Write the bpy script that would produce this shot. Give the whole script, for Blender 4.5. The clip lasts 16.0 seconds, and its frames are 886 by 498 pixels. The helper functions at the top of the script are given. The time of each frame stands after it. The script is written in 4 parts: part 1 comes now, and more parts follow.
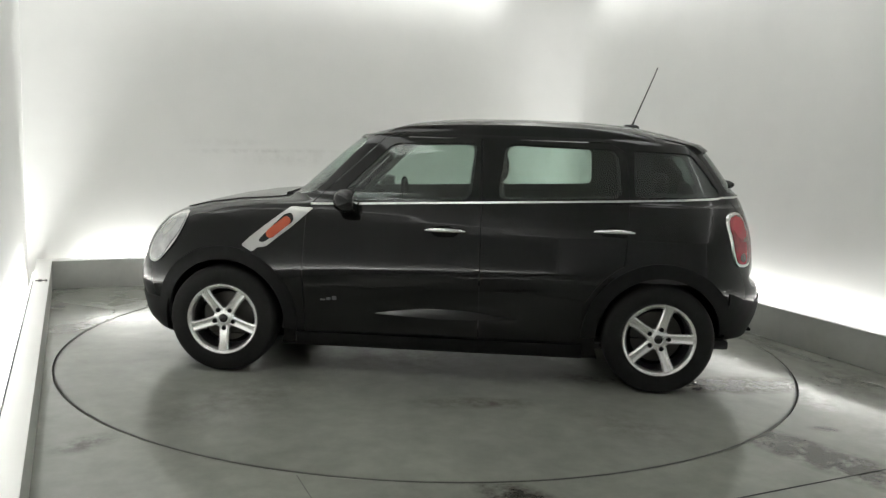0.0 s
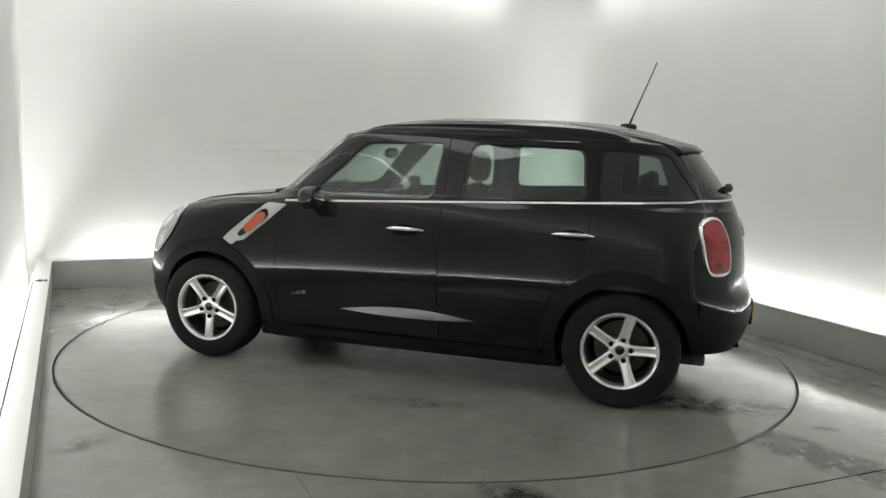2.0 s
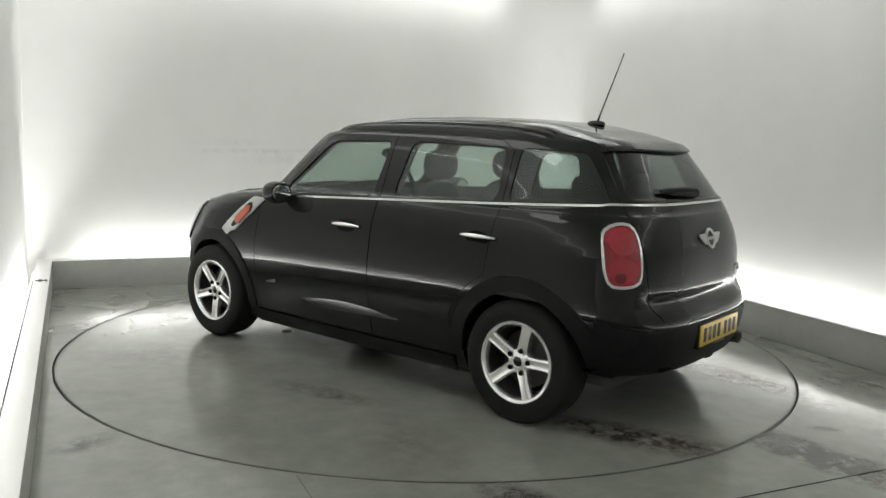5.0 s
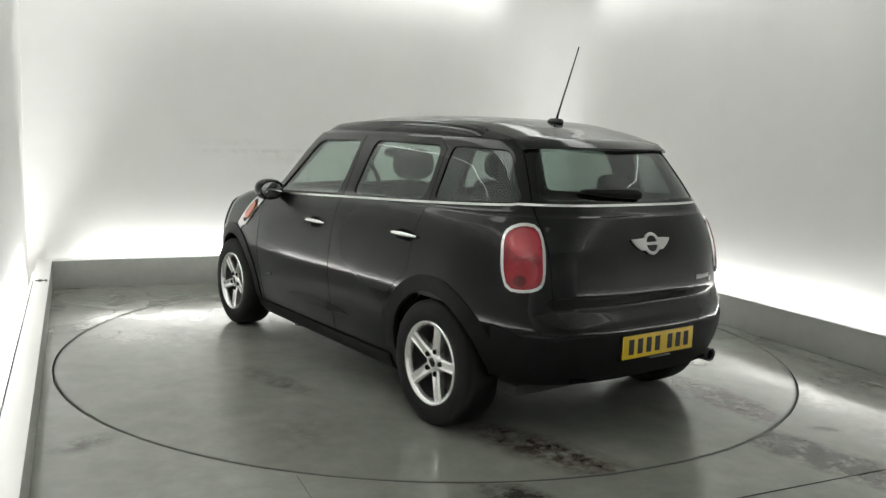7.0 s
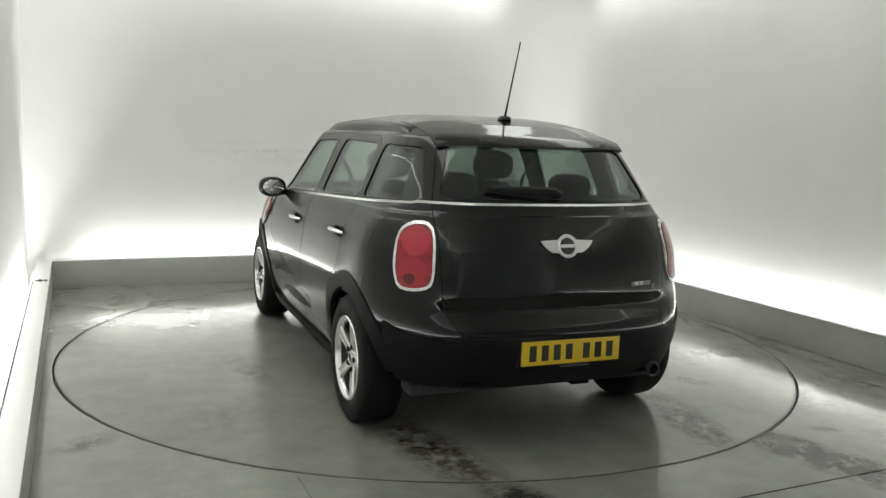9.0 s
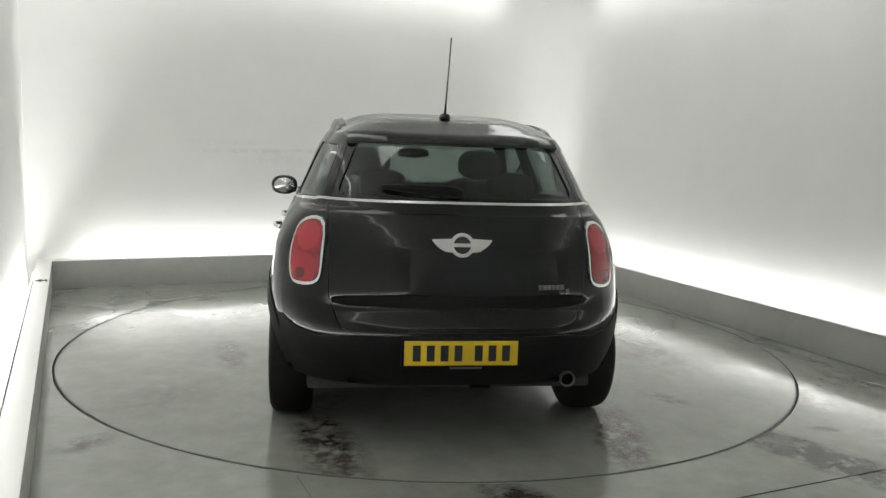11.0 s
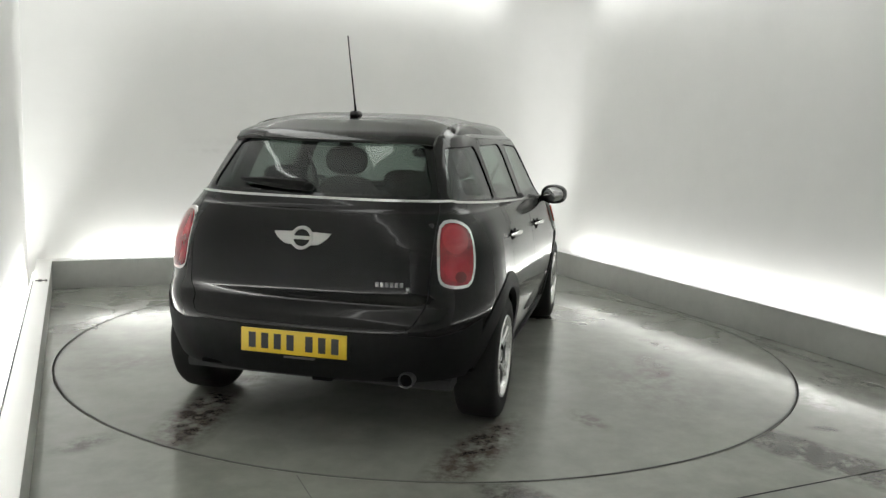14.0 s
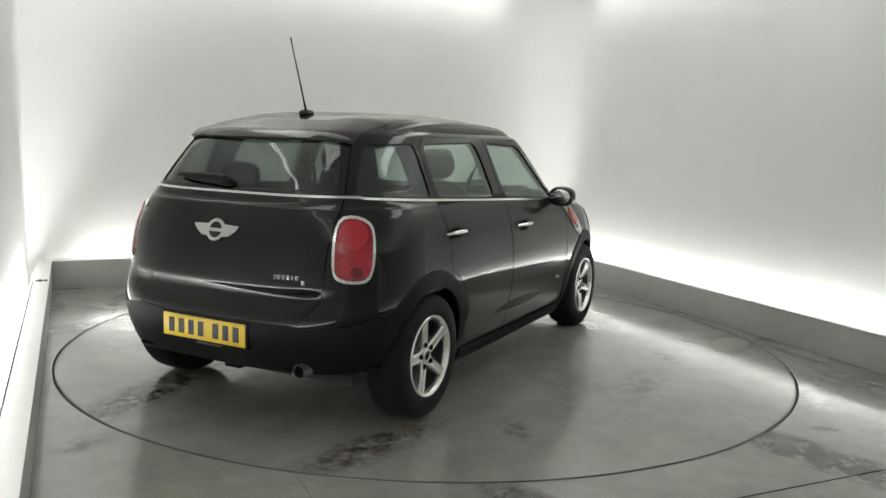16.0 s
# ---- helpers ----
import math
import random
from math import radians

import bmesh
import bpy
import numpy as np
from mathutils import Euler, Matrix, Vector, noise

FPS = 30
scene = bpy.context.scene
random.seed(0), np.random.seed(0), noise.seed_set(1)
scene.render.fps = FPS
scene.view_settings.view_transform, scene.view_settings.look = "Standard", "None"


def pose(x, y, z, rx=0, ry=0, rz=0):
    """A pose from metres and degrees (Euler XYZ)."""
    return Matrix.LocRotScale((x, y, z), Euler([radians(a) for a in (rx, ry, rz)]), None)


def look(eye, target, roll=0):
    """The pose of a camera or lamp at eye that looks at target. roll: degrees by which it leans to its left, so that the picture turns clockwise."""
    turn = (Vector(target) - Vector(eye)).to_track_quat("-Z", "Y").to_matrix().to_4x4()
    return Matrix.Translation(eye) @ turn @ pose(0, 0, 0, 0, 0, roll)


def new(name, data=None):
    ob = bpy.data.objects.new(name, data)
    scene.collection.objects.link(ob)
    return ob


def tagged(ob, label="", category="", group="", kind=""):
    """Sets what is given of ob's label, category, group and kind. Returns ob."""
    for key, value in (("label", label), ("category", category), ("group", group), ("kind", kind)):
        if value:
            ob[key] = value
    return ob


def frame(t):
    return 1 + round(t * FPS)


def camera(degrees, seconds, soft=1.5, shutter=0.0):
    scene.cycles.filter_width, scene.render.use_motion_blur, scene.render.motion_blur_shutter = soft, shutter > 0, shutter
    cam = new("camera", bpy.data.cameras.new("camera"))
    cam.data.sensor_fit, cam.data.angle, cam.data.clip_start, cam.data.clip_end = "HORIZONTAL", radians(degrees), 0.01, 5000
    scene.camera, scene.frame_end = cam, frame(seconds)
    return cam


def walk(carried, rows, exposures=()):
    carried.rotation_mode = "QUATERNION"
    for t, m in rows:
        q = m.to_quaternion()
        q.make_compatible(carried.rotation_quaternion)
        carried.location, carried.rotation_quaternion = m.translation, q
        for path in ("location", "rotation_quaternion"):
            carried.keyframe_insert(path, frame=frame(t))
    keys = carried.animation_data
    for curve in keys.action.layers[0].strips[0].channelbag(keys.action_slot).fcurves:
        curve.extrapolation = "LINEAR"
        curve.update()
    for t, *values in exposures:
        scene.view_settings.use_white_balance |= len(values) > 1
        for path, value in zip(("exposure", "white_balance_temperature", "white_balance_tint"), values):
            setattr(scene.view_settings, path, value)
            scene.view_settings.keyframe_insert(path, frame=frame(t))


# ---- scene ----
from mathutils.bvhtree import BVHTree

cam = camera(56.86, 16.0, soft=1.4)
EYE, AIM = (0.0, -5.7566, 1.4544), (0.0811, 0.1879, 0.6440)
walk(cam, [(0.0, look(EYE, AIM, 1.9755)), (16.0, look(EYE, AIM, 1.9755))], exposures=[(0.0, 0.0, 6500, 10), (16.0, 0.0, 6500, 10)])

# The bay is square to a frame turned by this angle about the turntable's axis.
TURN = 23.7
BAY = pose(0, 0, 0, 0, 0, TURN)
KERB_L, KERB_R, KERB_B, KERB_H = -2.50, 2.55, 2.655, 0.25
WALL_GAP, LEFT_GAP = 0.20, 0.20
CEIL = 3.05
FRONT = -8.0
LIT_FRONT = -7.7

# ---- world and light ----
world = bpy.data.worlds.new("world")
scene.world = world
world.use_nodes = True
world.node_tree.nodes["Background"].inputs[0].default_value = (0.8, 0.9, 1.0, 1)
world.node_tree.nodes["Background"].inputs[1].default_value = 0.02


def strip_light(name, p, q, z, aim, width, power, colour=(0.995, 1.0, 0.972)):
    """A long area lamp from p to q (bay coordinates), facing aim."""
    lamp = bpy.data.lights.new(name, "AREA")
    lamp.shape, lamp.energy, lamp.color = "RECTANGLE", power, colour
    p, q = Vector((*p, z)), Vector((*q, z))
    lamp.size, lamp.size_y = (q - p).length, width
    ob = new(name, lamp)
    zax = -Vector(aim).normalized()
    xax = (q - p).normalized()
    yax = zax.cross(xax).normalized()
    m = Matrix((xax, yax, zax)).transposed().to_4x4()
    m.translation = (p + q) / 2
    ob.matrix_world = BAY @ m
    return ob


LOW, HIGH = 55, 6.8
strip_light("strip_lamp_back", (KERB_L + 0.30, KERB_B + 0.155), (KERB_R - 0.42, KERB_B + 0.155), 0.17, (0, 0.35, 1), 0.05, LOW)
strip_light("strip_lamp_left", (KERB_L - 0.155, KERB_B - 0.34), (KERB_L - 0.155, LIT_FRONT), 0.17, (-0.35, 0, 1), 0.05, LOW * 2.4)
strip_light("strip_lamp_right", (KERB_R + 0.155, KERB_B - 0.42), (KERB_R + 0.155, LIT_FRONT), 0.17, (0.35, 0, 1), 0.05, LOW * 1.8)
strip_light("cove_lamp_back", (KERB_L + 0.2, KERB_B), (KERB_R - 0.55, KERB_B), CEIL - 0.06, (0, 0.5, -1), 0.10, HIGH)
strip_light("cove_lamp_left", (KERB_L, KERB_B), (KERB_L, LIT_FRONT), CEIL - 0.06, (-0.5, 0, -1), 0.10, HIGH * 2.0)
strip_light("cove_lamp_right", (KERB_R, KERB_B - 0.55), (KERB_R, LIT_FRONT), CEIL - 0.06, (0.5, 0, -1), 0.10, HIGH * 2.0)


# ---- materials ----
def shader(name, colour, rough=0.5, metal=0.0, spec=0.5, coat=0.0, emit=None, strength=0.0):
    m = bpy.data.materials.new(name)
    m.use_nodes = True
    b = m.node_tree.nodes["Principled BSDF"]
    b.inputs["Base Color"].default_value = (*colour, 1)
    b.inputs["Roughness"].default_value = rough
    b.inputs["Metallic"].default_value = metal
    b.inputs["Specular IOR Level"].default_value = spec
    b.inputs["Coat Weight"].default_value = coat
    b.inputs["Coat Roughness"].default_value = 0.04
    if emit:
        b.inputs["Emission Color"].default_value = (*emit, 1)
        b.inputs["Emission Strength"].default_value = strength
    return m


def node(m, kind, **values):
    n = m.node_tree.nodes.new(kind)
    for key, value in values.items():
        n.inputs[key].default_value = value
    return n


def link(m, a, b):
    m.node_tree.links.new(a, b)


def grain(m, scale, low, high, detail=6.0, bump=0.0, rough=None, coarse=None):
    """Mottle the base colour between two tones at two scales, with optional relief and gloss variation."""
    b = m.node_tree.nodes["Principled BSDF"]
    co = node(m, "ShaderNodeTexCoord")
    n1 = node(m, "ShaderNodeTexNoise", Scale=scale, Detail=detail, Roughness=0.6)
    n2 = node(m, "ShaderNodeTexNoise", Scale=coarse or scale / 9, Detail=4.0, Roughness=0.55)
    for n in (n1, n2):
        link(m, co.outputs["Object"], n.inputs["Vector"])
    mix = m.node_tree.nodes.new("ShaderNodeMath")
    mix.operation = "MULTIPLY_ADD"
    mix.inputs[1].default_value = 0.45
    link(m, n1.outputs["Fac"], mix.inputs[0])
    half = m.node_tree.nodes.new("ShaderNodeMath")
    half.operation = "MULTIPLY"
    half.inputs[1].default_value = 0.55
    link(m, n2.outputs["Fac"], half.inputs[0])
    link(m, half.outputs[0], mix.inputs[2])
    ramp = m.node_tree.nodes.new("ShaderNodeValToRGB")
    ramp.color_ramp.elements[0].position, ramp.color_ramp.elements[1].position = 0.3, 0.7
    ramp.color_ramp.elements[0].color, ramp.color_ramp.elements[1].color = (*low, 1), (*high, 1)
    link(m, mix.outputs[0], ramp.inputs["Fac"])
    link(m, ramp.outputs["Color"], b.inputs["Base Color"])
    if rough:
        rr = node(m, "ShaderNodeMapRange")
        rr.inputs["From Min"].default_value, rr.inputs["From Max"].default_value = 0.3, 0.7
        rr.inputs["To Min"].default_value, rr.inputs["To Max"].default_value = rough
        link(m, mix.outputs[0], rr.inputs["Value"])
        link(m, rr.outputs["Result"], b.inputs["Roughness"])
    if bump:
        bp = node(m, "ShaderNodeBump", Strength=bump, Distance=0.002)
        link(m, n1.outputs["Fac"], bp.inputs["Height"])
        link(m, bp.outputs["Normal"], b.inputs["Normal"])
    return m, ramp, co


def patched(m, under, co, patches, dirt, upright=None):
    """Patches of given place, length, width, turn and strength, with ragged edges, over the colour socket under.
    They lie in the floor's plane, or stand in the wall plane y = upright; dirt is just their colour. Gives the new
    colour socket."""
    b = m.node_tree.nodes["Principled BSDF"]
    ragged = node(m, "ShaderNodeTexNoise", Scale=9.0, Detail=7.0, Roughness=0.7)
    link(m, co.outputs["Object"], ragged.inputs["Vector"])
    total = None
    for x, y, length, width, turn, amount in patches:
        mp = m.node_tree.nodes.new("ShaderNodeMapping")
        mp.vector_type = "TEXTURE"
        if upright is None:
            spot, tilt, size = (x, y, 0), (0, 0, radians(turn)), (length, width, 1)
        else:
            spot, tilt, size = (x, upright, y), (0, radians(-turn), 0), (length, 1, width)
        mp.inputs["Location"].default_value = spot
        mp.inputs["Rotation"].default_value = tilt
        mp.inputs["Scale"].default_value = size
        link(m, co.outputs["Object"], mp.inputs["Vector"])
        ball = m.node_tree.nodes.new("ShaderNodeTexGradient")
        ball.gradient_type = "SPHERICAL"
        link(m, mp.outputs["Vector"], ball.inputs["Vector"])
        up = m.node_tree.nodes.new("ShaderNodeMath")
        up.operation = "MULTIPLY"
        up.inputs[1].default_value = amount
        link(m, ball.outputs["Fac"], up.inputs[0])
        if total is None:
            total = up.outputs[0]
        else:
            mx = m.node_tree.nodes.new("ShaderNodeMath")
            mx.operation = "MAXIMUM"
            link(m, total, mx.inputs[0])
            link(m, up.outputs[0], mx.inputs[1])
            total = mx.outputs[0]
    cut = m.node_tree.nodes.new("ShaderNodeMath")
    cut.operation, cut.use_clamp = "MULTIPLY", True
    link(m, total, cut.inputs[0])
    edge = node(m, "ShaderNodeMapRange")
    edge.inputs["From Min"].default_value, edge.inputs["From Max"].default_value = 0.38, 0.62
    link(m, ragged.outputs["Fac"], edge.inputs["Value"])
    link(m, edge.outputs["Result"], cut.inputs[1])
    mixc = m.node_tree.nodes.new("ShaderNodeMix")
    mixc.data_type = "RGBA"
    mixc.clamp_factor = True
    link(m, cut.outputs[0], mixc.inputs[0])
    link(m, under, mixc.inputs[6])
    mixc.inputs[7].default_value = (*dirt, 1)
    link(m, mixc.outputs[2], b.inputs["Base Color"])
    return mixc.outputs[2]


def wet_film(m):
    """A film of water over the paint: thick and smooth in pools, thin and dull between them."""
    b = m.node_tree.nodes["Principled BSDF"]
    co = node(m, "ShaderNodeTexCoord")
    pools = node(m, "ShaderNodeTexNoise", Scale=1.3, Detail=2.5, Roughness=0.45, Distortion=0.4)
    link(m, co.outputs["Object"], pools.inputs["Vector"])
    for low, high, socket in ((0.35, 0.90, "Coat Weight"), (0.27, 0.085, "Coat Roughness")):
        r = node(m, "ShaderNodeMapRange")
        r.inputs["From Min"].default_value, r.inputs["From Max"].default_value = 0.30, 0.68
        r.inputs["To Min"].default_value, r.inputs["To Max"].default_value = low, high
        link(m, pools.outputs["Fac"], r.inputs["Value"])
        link(m, r.outputs["Result"], b.inputs[socket])
    b.inputs["Coat IOR"].default_value = 1.36


FLOOR_A, FLOOR_B = (0.205, 0.211, 0.187), (0.345, 0.356, 0.316)
floor_mat, fr, fc = grain(shader("wet_floor_paint", (0.3, 0.3, 0.28), 0.25, coat=0.15), 7.0, FLOOR_A, FLOOR_B, bump=0.06, rough=(0.245, 0.10), coarse=0.8)
# dirt, plus the right kerb's shade put into two long marks beside it
floor_dirt_shade = patched(floor_mat, fr.outputs["Color"], fc, [(0.93, -2.62, 0.70, 0.20, -78, 3.0), (-0.66, -2.62, 0.42, 0.16, -78, 3.0), (-2.29, -1.31, 0.2, 0.12, 30, 1.2), (2.37, -0.7, 1.6, 0.075, 90, 1.1), (2.20, -0.9, 1.3, 0.12, 84, 0.6), (-2.3, 1.18, 0.35, 0.14, 60, 0.6), (1.28, -2.34, 0.12, 0.05, -30, 1.6), (2.15, -1.75, 0.5, 0.5, 0, 0.7), (1.9, -2.5, 0.9, 0.5, 10, 0.6), (-2.2, 2.2, 0.4, 0.25, 30, 0.6)], (0.070, 0.064, 0.055))
# pale patches over the darker ones
patched(floor_mat, floor_dirt_shade, fc, [(1.62, -1.98, 0.26, 0.15, 60, 1.2), (1.72, -1.75, 0.14, 0.10, 20, 1.0), (-2.25, 1.35, 0.30, 0.10, 60, 0.35), (2.15, -1.35, 0.30, 0.08, 80, 0.4), (-2.2, -0.9, 0.12, 0.07, 20, 0.6)], (0.60, 0.60, 0.56))
disc_mat, dr, dc = grain(shader("turntable_paint", (0.3, 0.3, 0.28), 0.25, coat=0.2), 6.0, FLOOR_A, FLOOR_B, bump=0.05, rough=(0.245, 0.07), coarse=0.8)
patched(disc_mat, dr.outputs["Color"], dc, [(-1.98, 0.72, 0.66, 0.20, 11, 2.2), (-1.95, -0.73, 0.66, 0.18, -10, 2.1), (-1.35, -1.21, 0.22, 0.10, 35, 1.3), (-0.25, -1.58, 0.55, 0.22, 10, 0.8), (-0.4, 1.34, 0.42, 0.12, 8, 0.9), (-1.2, 0.75, 0.55, 0.2, 0, 0.8), (1.2, 0.75, 0.4, 0.16, 0, 0.6),
                           (1.2, -0.6, 0.4, 0.16, 0, 0.7), (-0.4, 1.35, 0.4, 0.10, 15, 0.8), (0.5, -1.6, 0.35, 0.09, 40, 0.7), (-0.7, -1.5, 0.22, 0.1, 0, 0.7), (0.2, 0.4, 0.9, 0.5, 0, 0.45), (-0.6, -1.5, 0.9, 0.5, 20, 0.45), (0.9, 1.5, 0.8, 0.4, 60, 0.40), (-1.2, 1.6, 0.5, 0.3, -30, 0.4)], (0.100, 0.080, 0.067))
for m_ in (floor_mat, disc_mat):
    wet_film(m_)
wall_mat, wr_, wc_ = grain(shader("white_wall_paint", (0.78, 0.78, 0.76), 0.6), 3.0, (0.74, 0.745, 0.73), (0.80, 0.80, 0.785), bump=0.03)
# slightly greyer level bands across the back wall
patched(wall_mat, wr_.outputs["Color"], wc_, [(-0.55, 1.26, 0.95, 0.035, 1, 1.0), (-0.30, 1.20, 0.7, 0.10, 1, 0.5), (-0.9, 1.34, 0.5, 0.05, 1, 0.4)], (0.60, 0.60, 0.585), upright=KERB_B + WALL_GAP)
cap_mat = grain(shader("white_cap_paint", (0.86, 0.86, 0.84), 0.4), 5.0, (0.84, 0.84, 0.825), (0.89, 0.89, 0.875))[0]
kerb_mat = grain(shader("kerb_paint", (0.5, 0.5, 0.48), 0.45), 12.0, (0.42, 0.425, 0.405), (0.51, 0.515, 0.49), bump=0.08)[0]
front_wall_mat = grain(shader("front_wall_paint", (0.5, 0.5, 0.5), 0.6), 4.0, (0.56, 0.565, 0.56), (0.66, 0.665, 0.66))[0]
gap_shade_mat = grain(shader("gap_shade", (0.15, 0.15, 0.14), 0.4, 0.5), 9.0, (0.03, 0.03, 0.028), (0.12, 0.12, 0.11))[0]
joint_mat = shader("joint_sealant", (0.02, 0.02, 0.02), 0.8)
faint_joint_mat = shader("filled_joint", (0.10, 0.10, 0.09), 0.7)
tube_mat = shader("led_tube", (0.9, 0.9, 0.9), 0.4, emit=(1, 0.98, 0.95), strength=4.0)
lamp_mat = shader("light_diffuser", (0.9, 0.9, 0.9), 0.5, emit=(0.975, 1.0, 0.955), strength=2.4)

paint = shader("black_metallic_paint", (0.0028, 0.0027, 0.0027), 0.35, 0.0, spec=0.05, coat=0.73)
paint.node_tree.nodes["Principled BSDF"].inputs["Coat Roughness"].default_value = 0.07
plastic = grain(shader("black_grained_plastic", (0.018, 0.018, 0.018), 0.55, spec=0.11), 160.0, (0.006, 0.006, 0.006), (0.013, 0.013, 0.013), bump=0.15)[0]
trim_black = shader("gloss_black_trim", (0.01, 0.01, 0.01), 0.15)
chrome = shader("chrome", (0.86, 0.86, 0.85), 0.20, 1.0)
alloy = grain(shader("silver_alloy", (0.72, 0.72, 0.71), 0.24, 0.75), 30.0, (0.74, 0.74, 0.73), (0.84, 0.84, 0.83))[0]
alloy_dark = shader("dull_grey_metal", (0.13, 0.13, 0.13), 0.4, 0.8)
rubber = grain(shader("tyre_rubber", (0.02, 0.02, 0.02), 0.7, spec=0.2), 40.0, (0.007, 0.007, 0.007), (0.014, 0.0135, 0.013), bump=0.1)[0]
disc_steel = shader("brake_steel", (0.07, 0.066, 0.06), 0.5, 0.7)
well_mat = shader("dark_wheel_well", (0.005, 0.005, 0.005), 0.9, spec=0.08)
cabin = grain(shader("charcoal_cabin_cloth", (0.025, 0.025, 0.026), 0.85), 90.0, (0.028, 0.028, 0.029), (0.055, 0.055, 0.056), bump=0.1)[0]
lining = grain(shader("dark_cabin_trim", (0.03, 0.03, 0.03), 0.8), 60.0, (0.022, 0.022, 0.023), (0.038, 0.038, 0.038))[0]
red_lens = grain(shader("red_lamp_lens", (0.30, 0.008, 0.018), 0.08, coat=1.0), 26.0, (0.15, 0.002, 0.008), (0.42, 0.014, 0.028), coarse=9.0)[0]
red_bright = shader("bright_red_reflector", (0.40, 0.016, 0.028), 0.10, coat=1.0)
red_glow = shader("red_brake_reflector", (0.36, 0.010, 0.022), 0.12, coat=1.0)
red_deep = shader("deep_red_reflector", (0.13, 0.003, 0.008), 0.15, coat=1.0)
clear_lens = grain(shader("headlamp_lens", (0.55, 0.57, 0.58), 0.12, 0.3, coat=1.0), 18.0, (0.35, 0.36, 0.36), (0.80, 0.81, 0.80), coarse=7.0)[0]
amber = shader("amber_lens", (0.50, 0.085, 0.035), 0.12, coat=1.0)
plate_mat = shader("yellow_plate", (0.66, 0.45, 0.018), 0.35)
ink = shader("black_ink", (0.012, 0.012, 0.012), 0.5)
satin = shader("satin_silver", (0.62, 0.62, 0.61), 0.28, 0.9)
letter_mat = shader("dull_silver_lettering", (0.22, 0.22, 0.22), 0.4, 0.9)
mirror_mat = shader("mirror_glass", (0.7, 0.7, 0.7), 0.03, 1.0)


def glass_material(name, tint):
    m = bpy.data.materials.new(name)
    m.use_nodes = True
    t = m.node_tree
    t.nodes.clear()
    out, mix = t.nodes.new("ShaderNodeOutputMaterial"), t.nodes.new("ShaderNodeMixShader")
    clear, gloss, facing = t.nodes.new("ShaderNodeBsdfTransparent"), t.nodes.new("ShaderNodeBsdfGlossy"), t.nodes.new("ShaderNodeLayerWeight")
    power, amount = t.nodes.new("ShaderNodeMath"), t.nodes.new("ShaderNodeMath")
    power.operation, amount.operation = "POWER", "MULTIPLY_ADD"
    power.inputs[1].default_value, amount.inputs[1].default_value, amount.inputs[2].default_value = 4.0, 0.75, 0.055
    facing.inputs["Blend"].default_value = 0.5
    clear.inputs["Color"].default_value = (*tint, 1)
    gloss.inputs["Roughness"].default_value = 0.03
    t.links.new(facing.outputs["Facing"], power.inputs[0])
    t.links.new(power.outputs[0], amount.inputs[0])
    t.links.new(amount.outputs[0], mix.inputs[0])
    t.links.new(clear.outputs[0], mix.inputs[1])
    t.links.new(gloss.outputs[0], mix.inputs[2])
    t.links.new(mix.outputs[0], out.inputs[0])
    return m


glass = glass_material("car_glass", (0.80, 0.86, 0.83))
quarter_glass = glass_material("quarter_window_glass", (0.68, 0.73, 0.71))
dark_glass = glass_material("tinted_car_glass", (0.53, 0.57, 0.55))


# ---- mesh helpers ----
def part(name, bm, material, parent=None, label="", smooth=40):
    """Link a bmesh (or a mesh) as one mesh object under a thing or a part."""
    if isinstance(bm, bmesh.types.BMesh):
        me = bpy.data.meshes.new(name)
        bmesh.ops.recalc_face_normals(bm, faces=bm.faces)
        bm.to_mesh(me)
        bm.free()
        me.shade_smooth()
        me.set_sharp_from_angle(angle=radians(smooth))
    else:
        me = bm
    me.materials.clear()
    me.materials.append(material)
    ob = new(name, me)
    if parent:
        ob.parent = parent
    if label:
        tagged(ob, label)
    return ob


def box_bm(x0, x1, y0, y1, z0, z1, bevel=0.0, segments=2, m=None):
    bm = bmesh.new()
    bmesh.ops.create_cube(bm, size=1, matrix=Matrix.Translation(((x0 + x1) / 2, (y0 + y1) / 2, (z0 + z1) / 2)) @ Matrix.Diagonal((x1 - x0, y1 - y0, z1 - z0, 1)))
    if bevel:
        bmesh.ops.bevel(bm, geom=bm.edges[:], offset=bevel, segments=segments, affect="EDGES", profile=0.6)
    if m:
        bmesh.ops.transform(bm, matrix=m, verts=bm.verts)
    return bm


def lathe_bm(profile, steps=48, closed=True, m=None, arc=360.0):
    """Turn a profile of (radius, height along y) about the y axis."""
    bm = bmesh.new()
    rings = []
    for i in range(steps):
        a = radians(arc) * i / steps
        rings.append([bm.verts.new((r * math.cos(a), h, r * math.sin(a))) for r, h in profile])
    n = len(profile)
    for i in range(steps):
        a, b = rings[i], rings[(i + 1) % steps]
        for j in range(n if closed else n - 1):
            k = (j + 1) % n
            bm.faces.new((a[j], a[k], b[k], b[j]))
    if m:
        bmesh.ops.transform(bm, matrix=m, verts=bm.verts)
    return bm


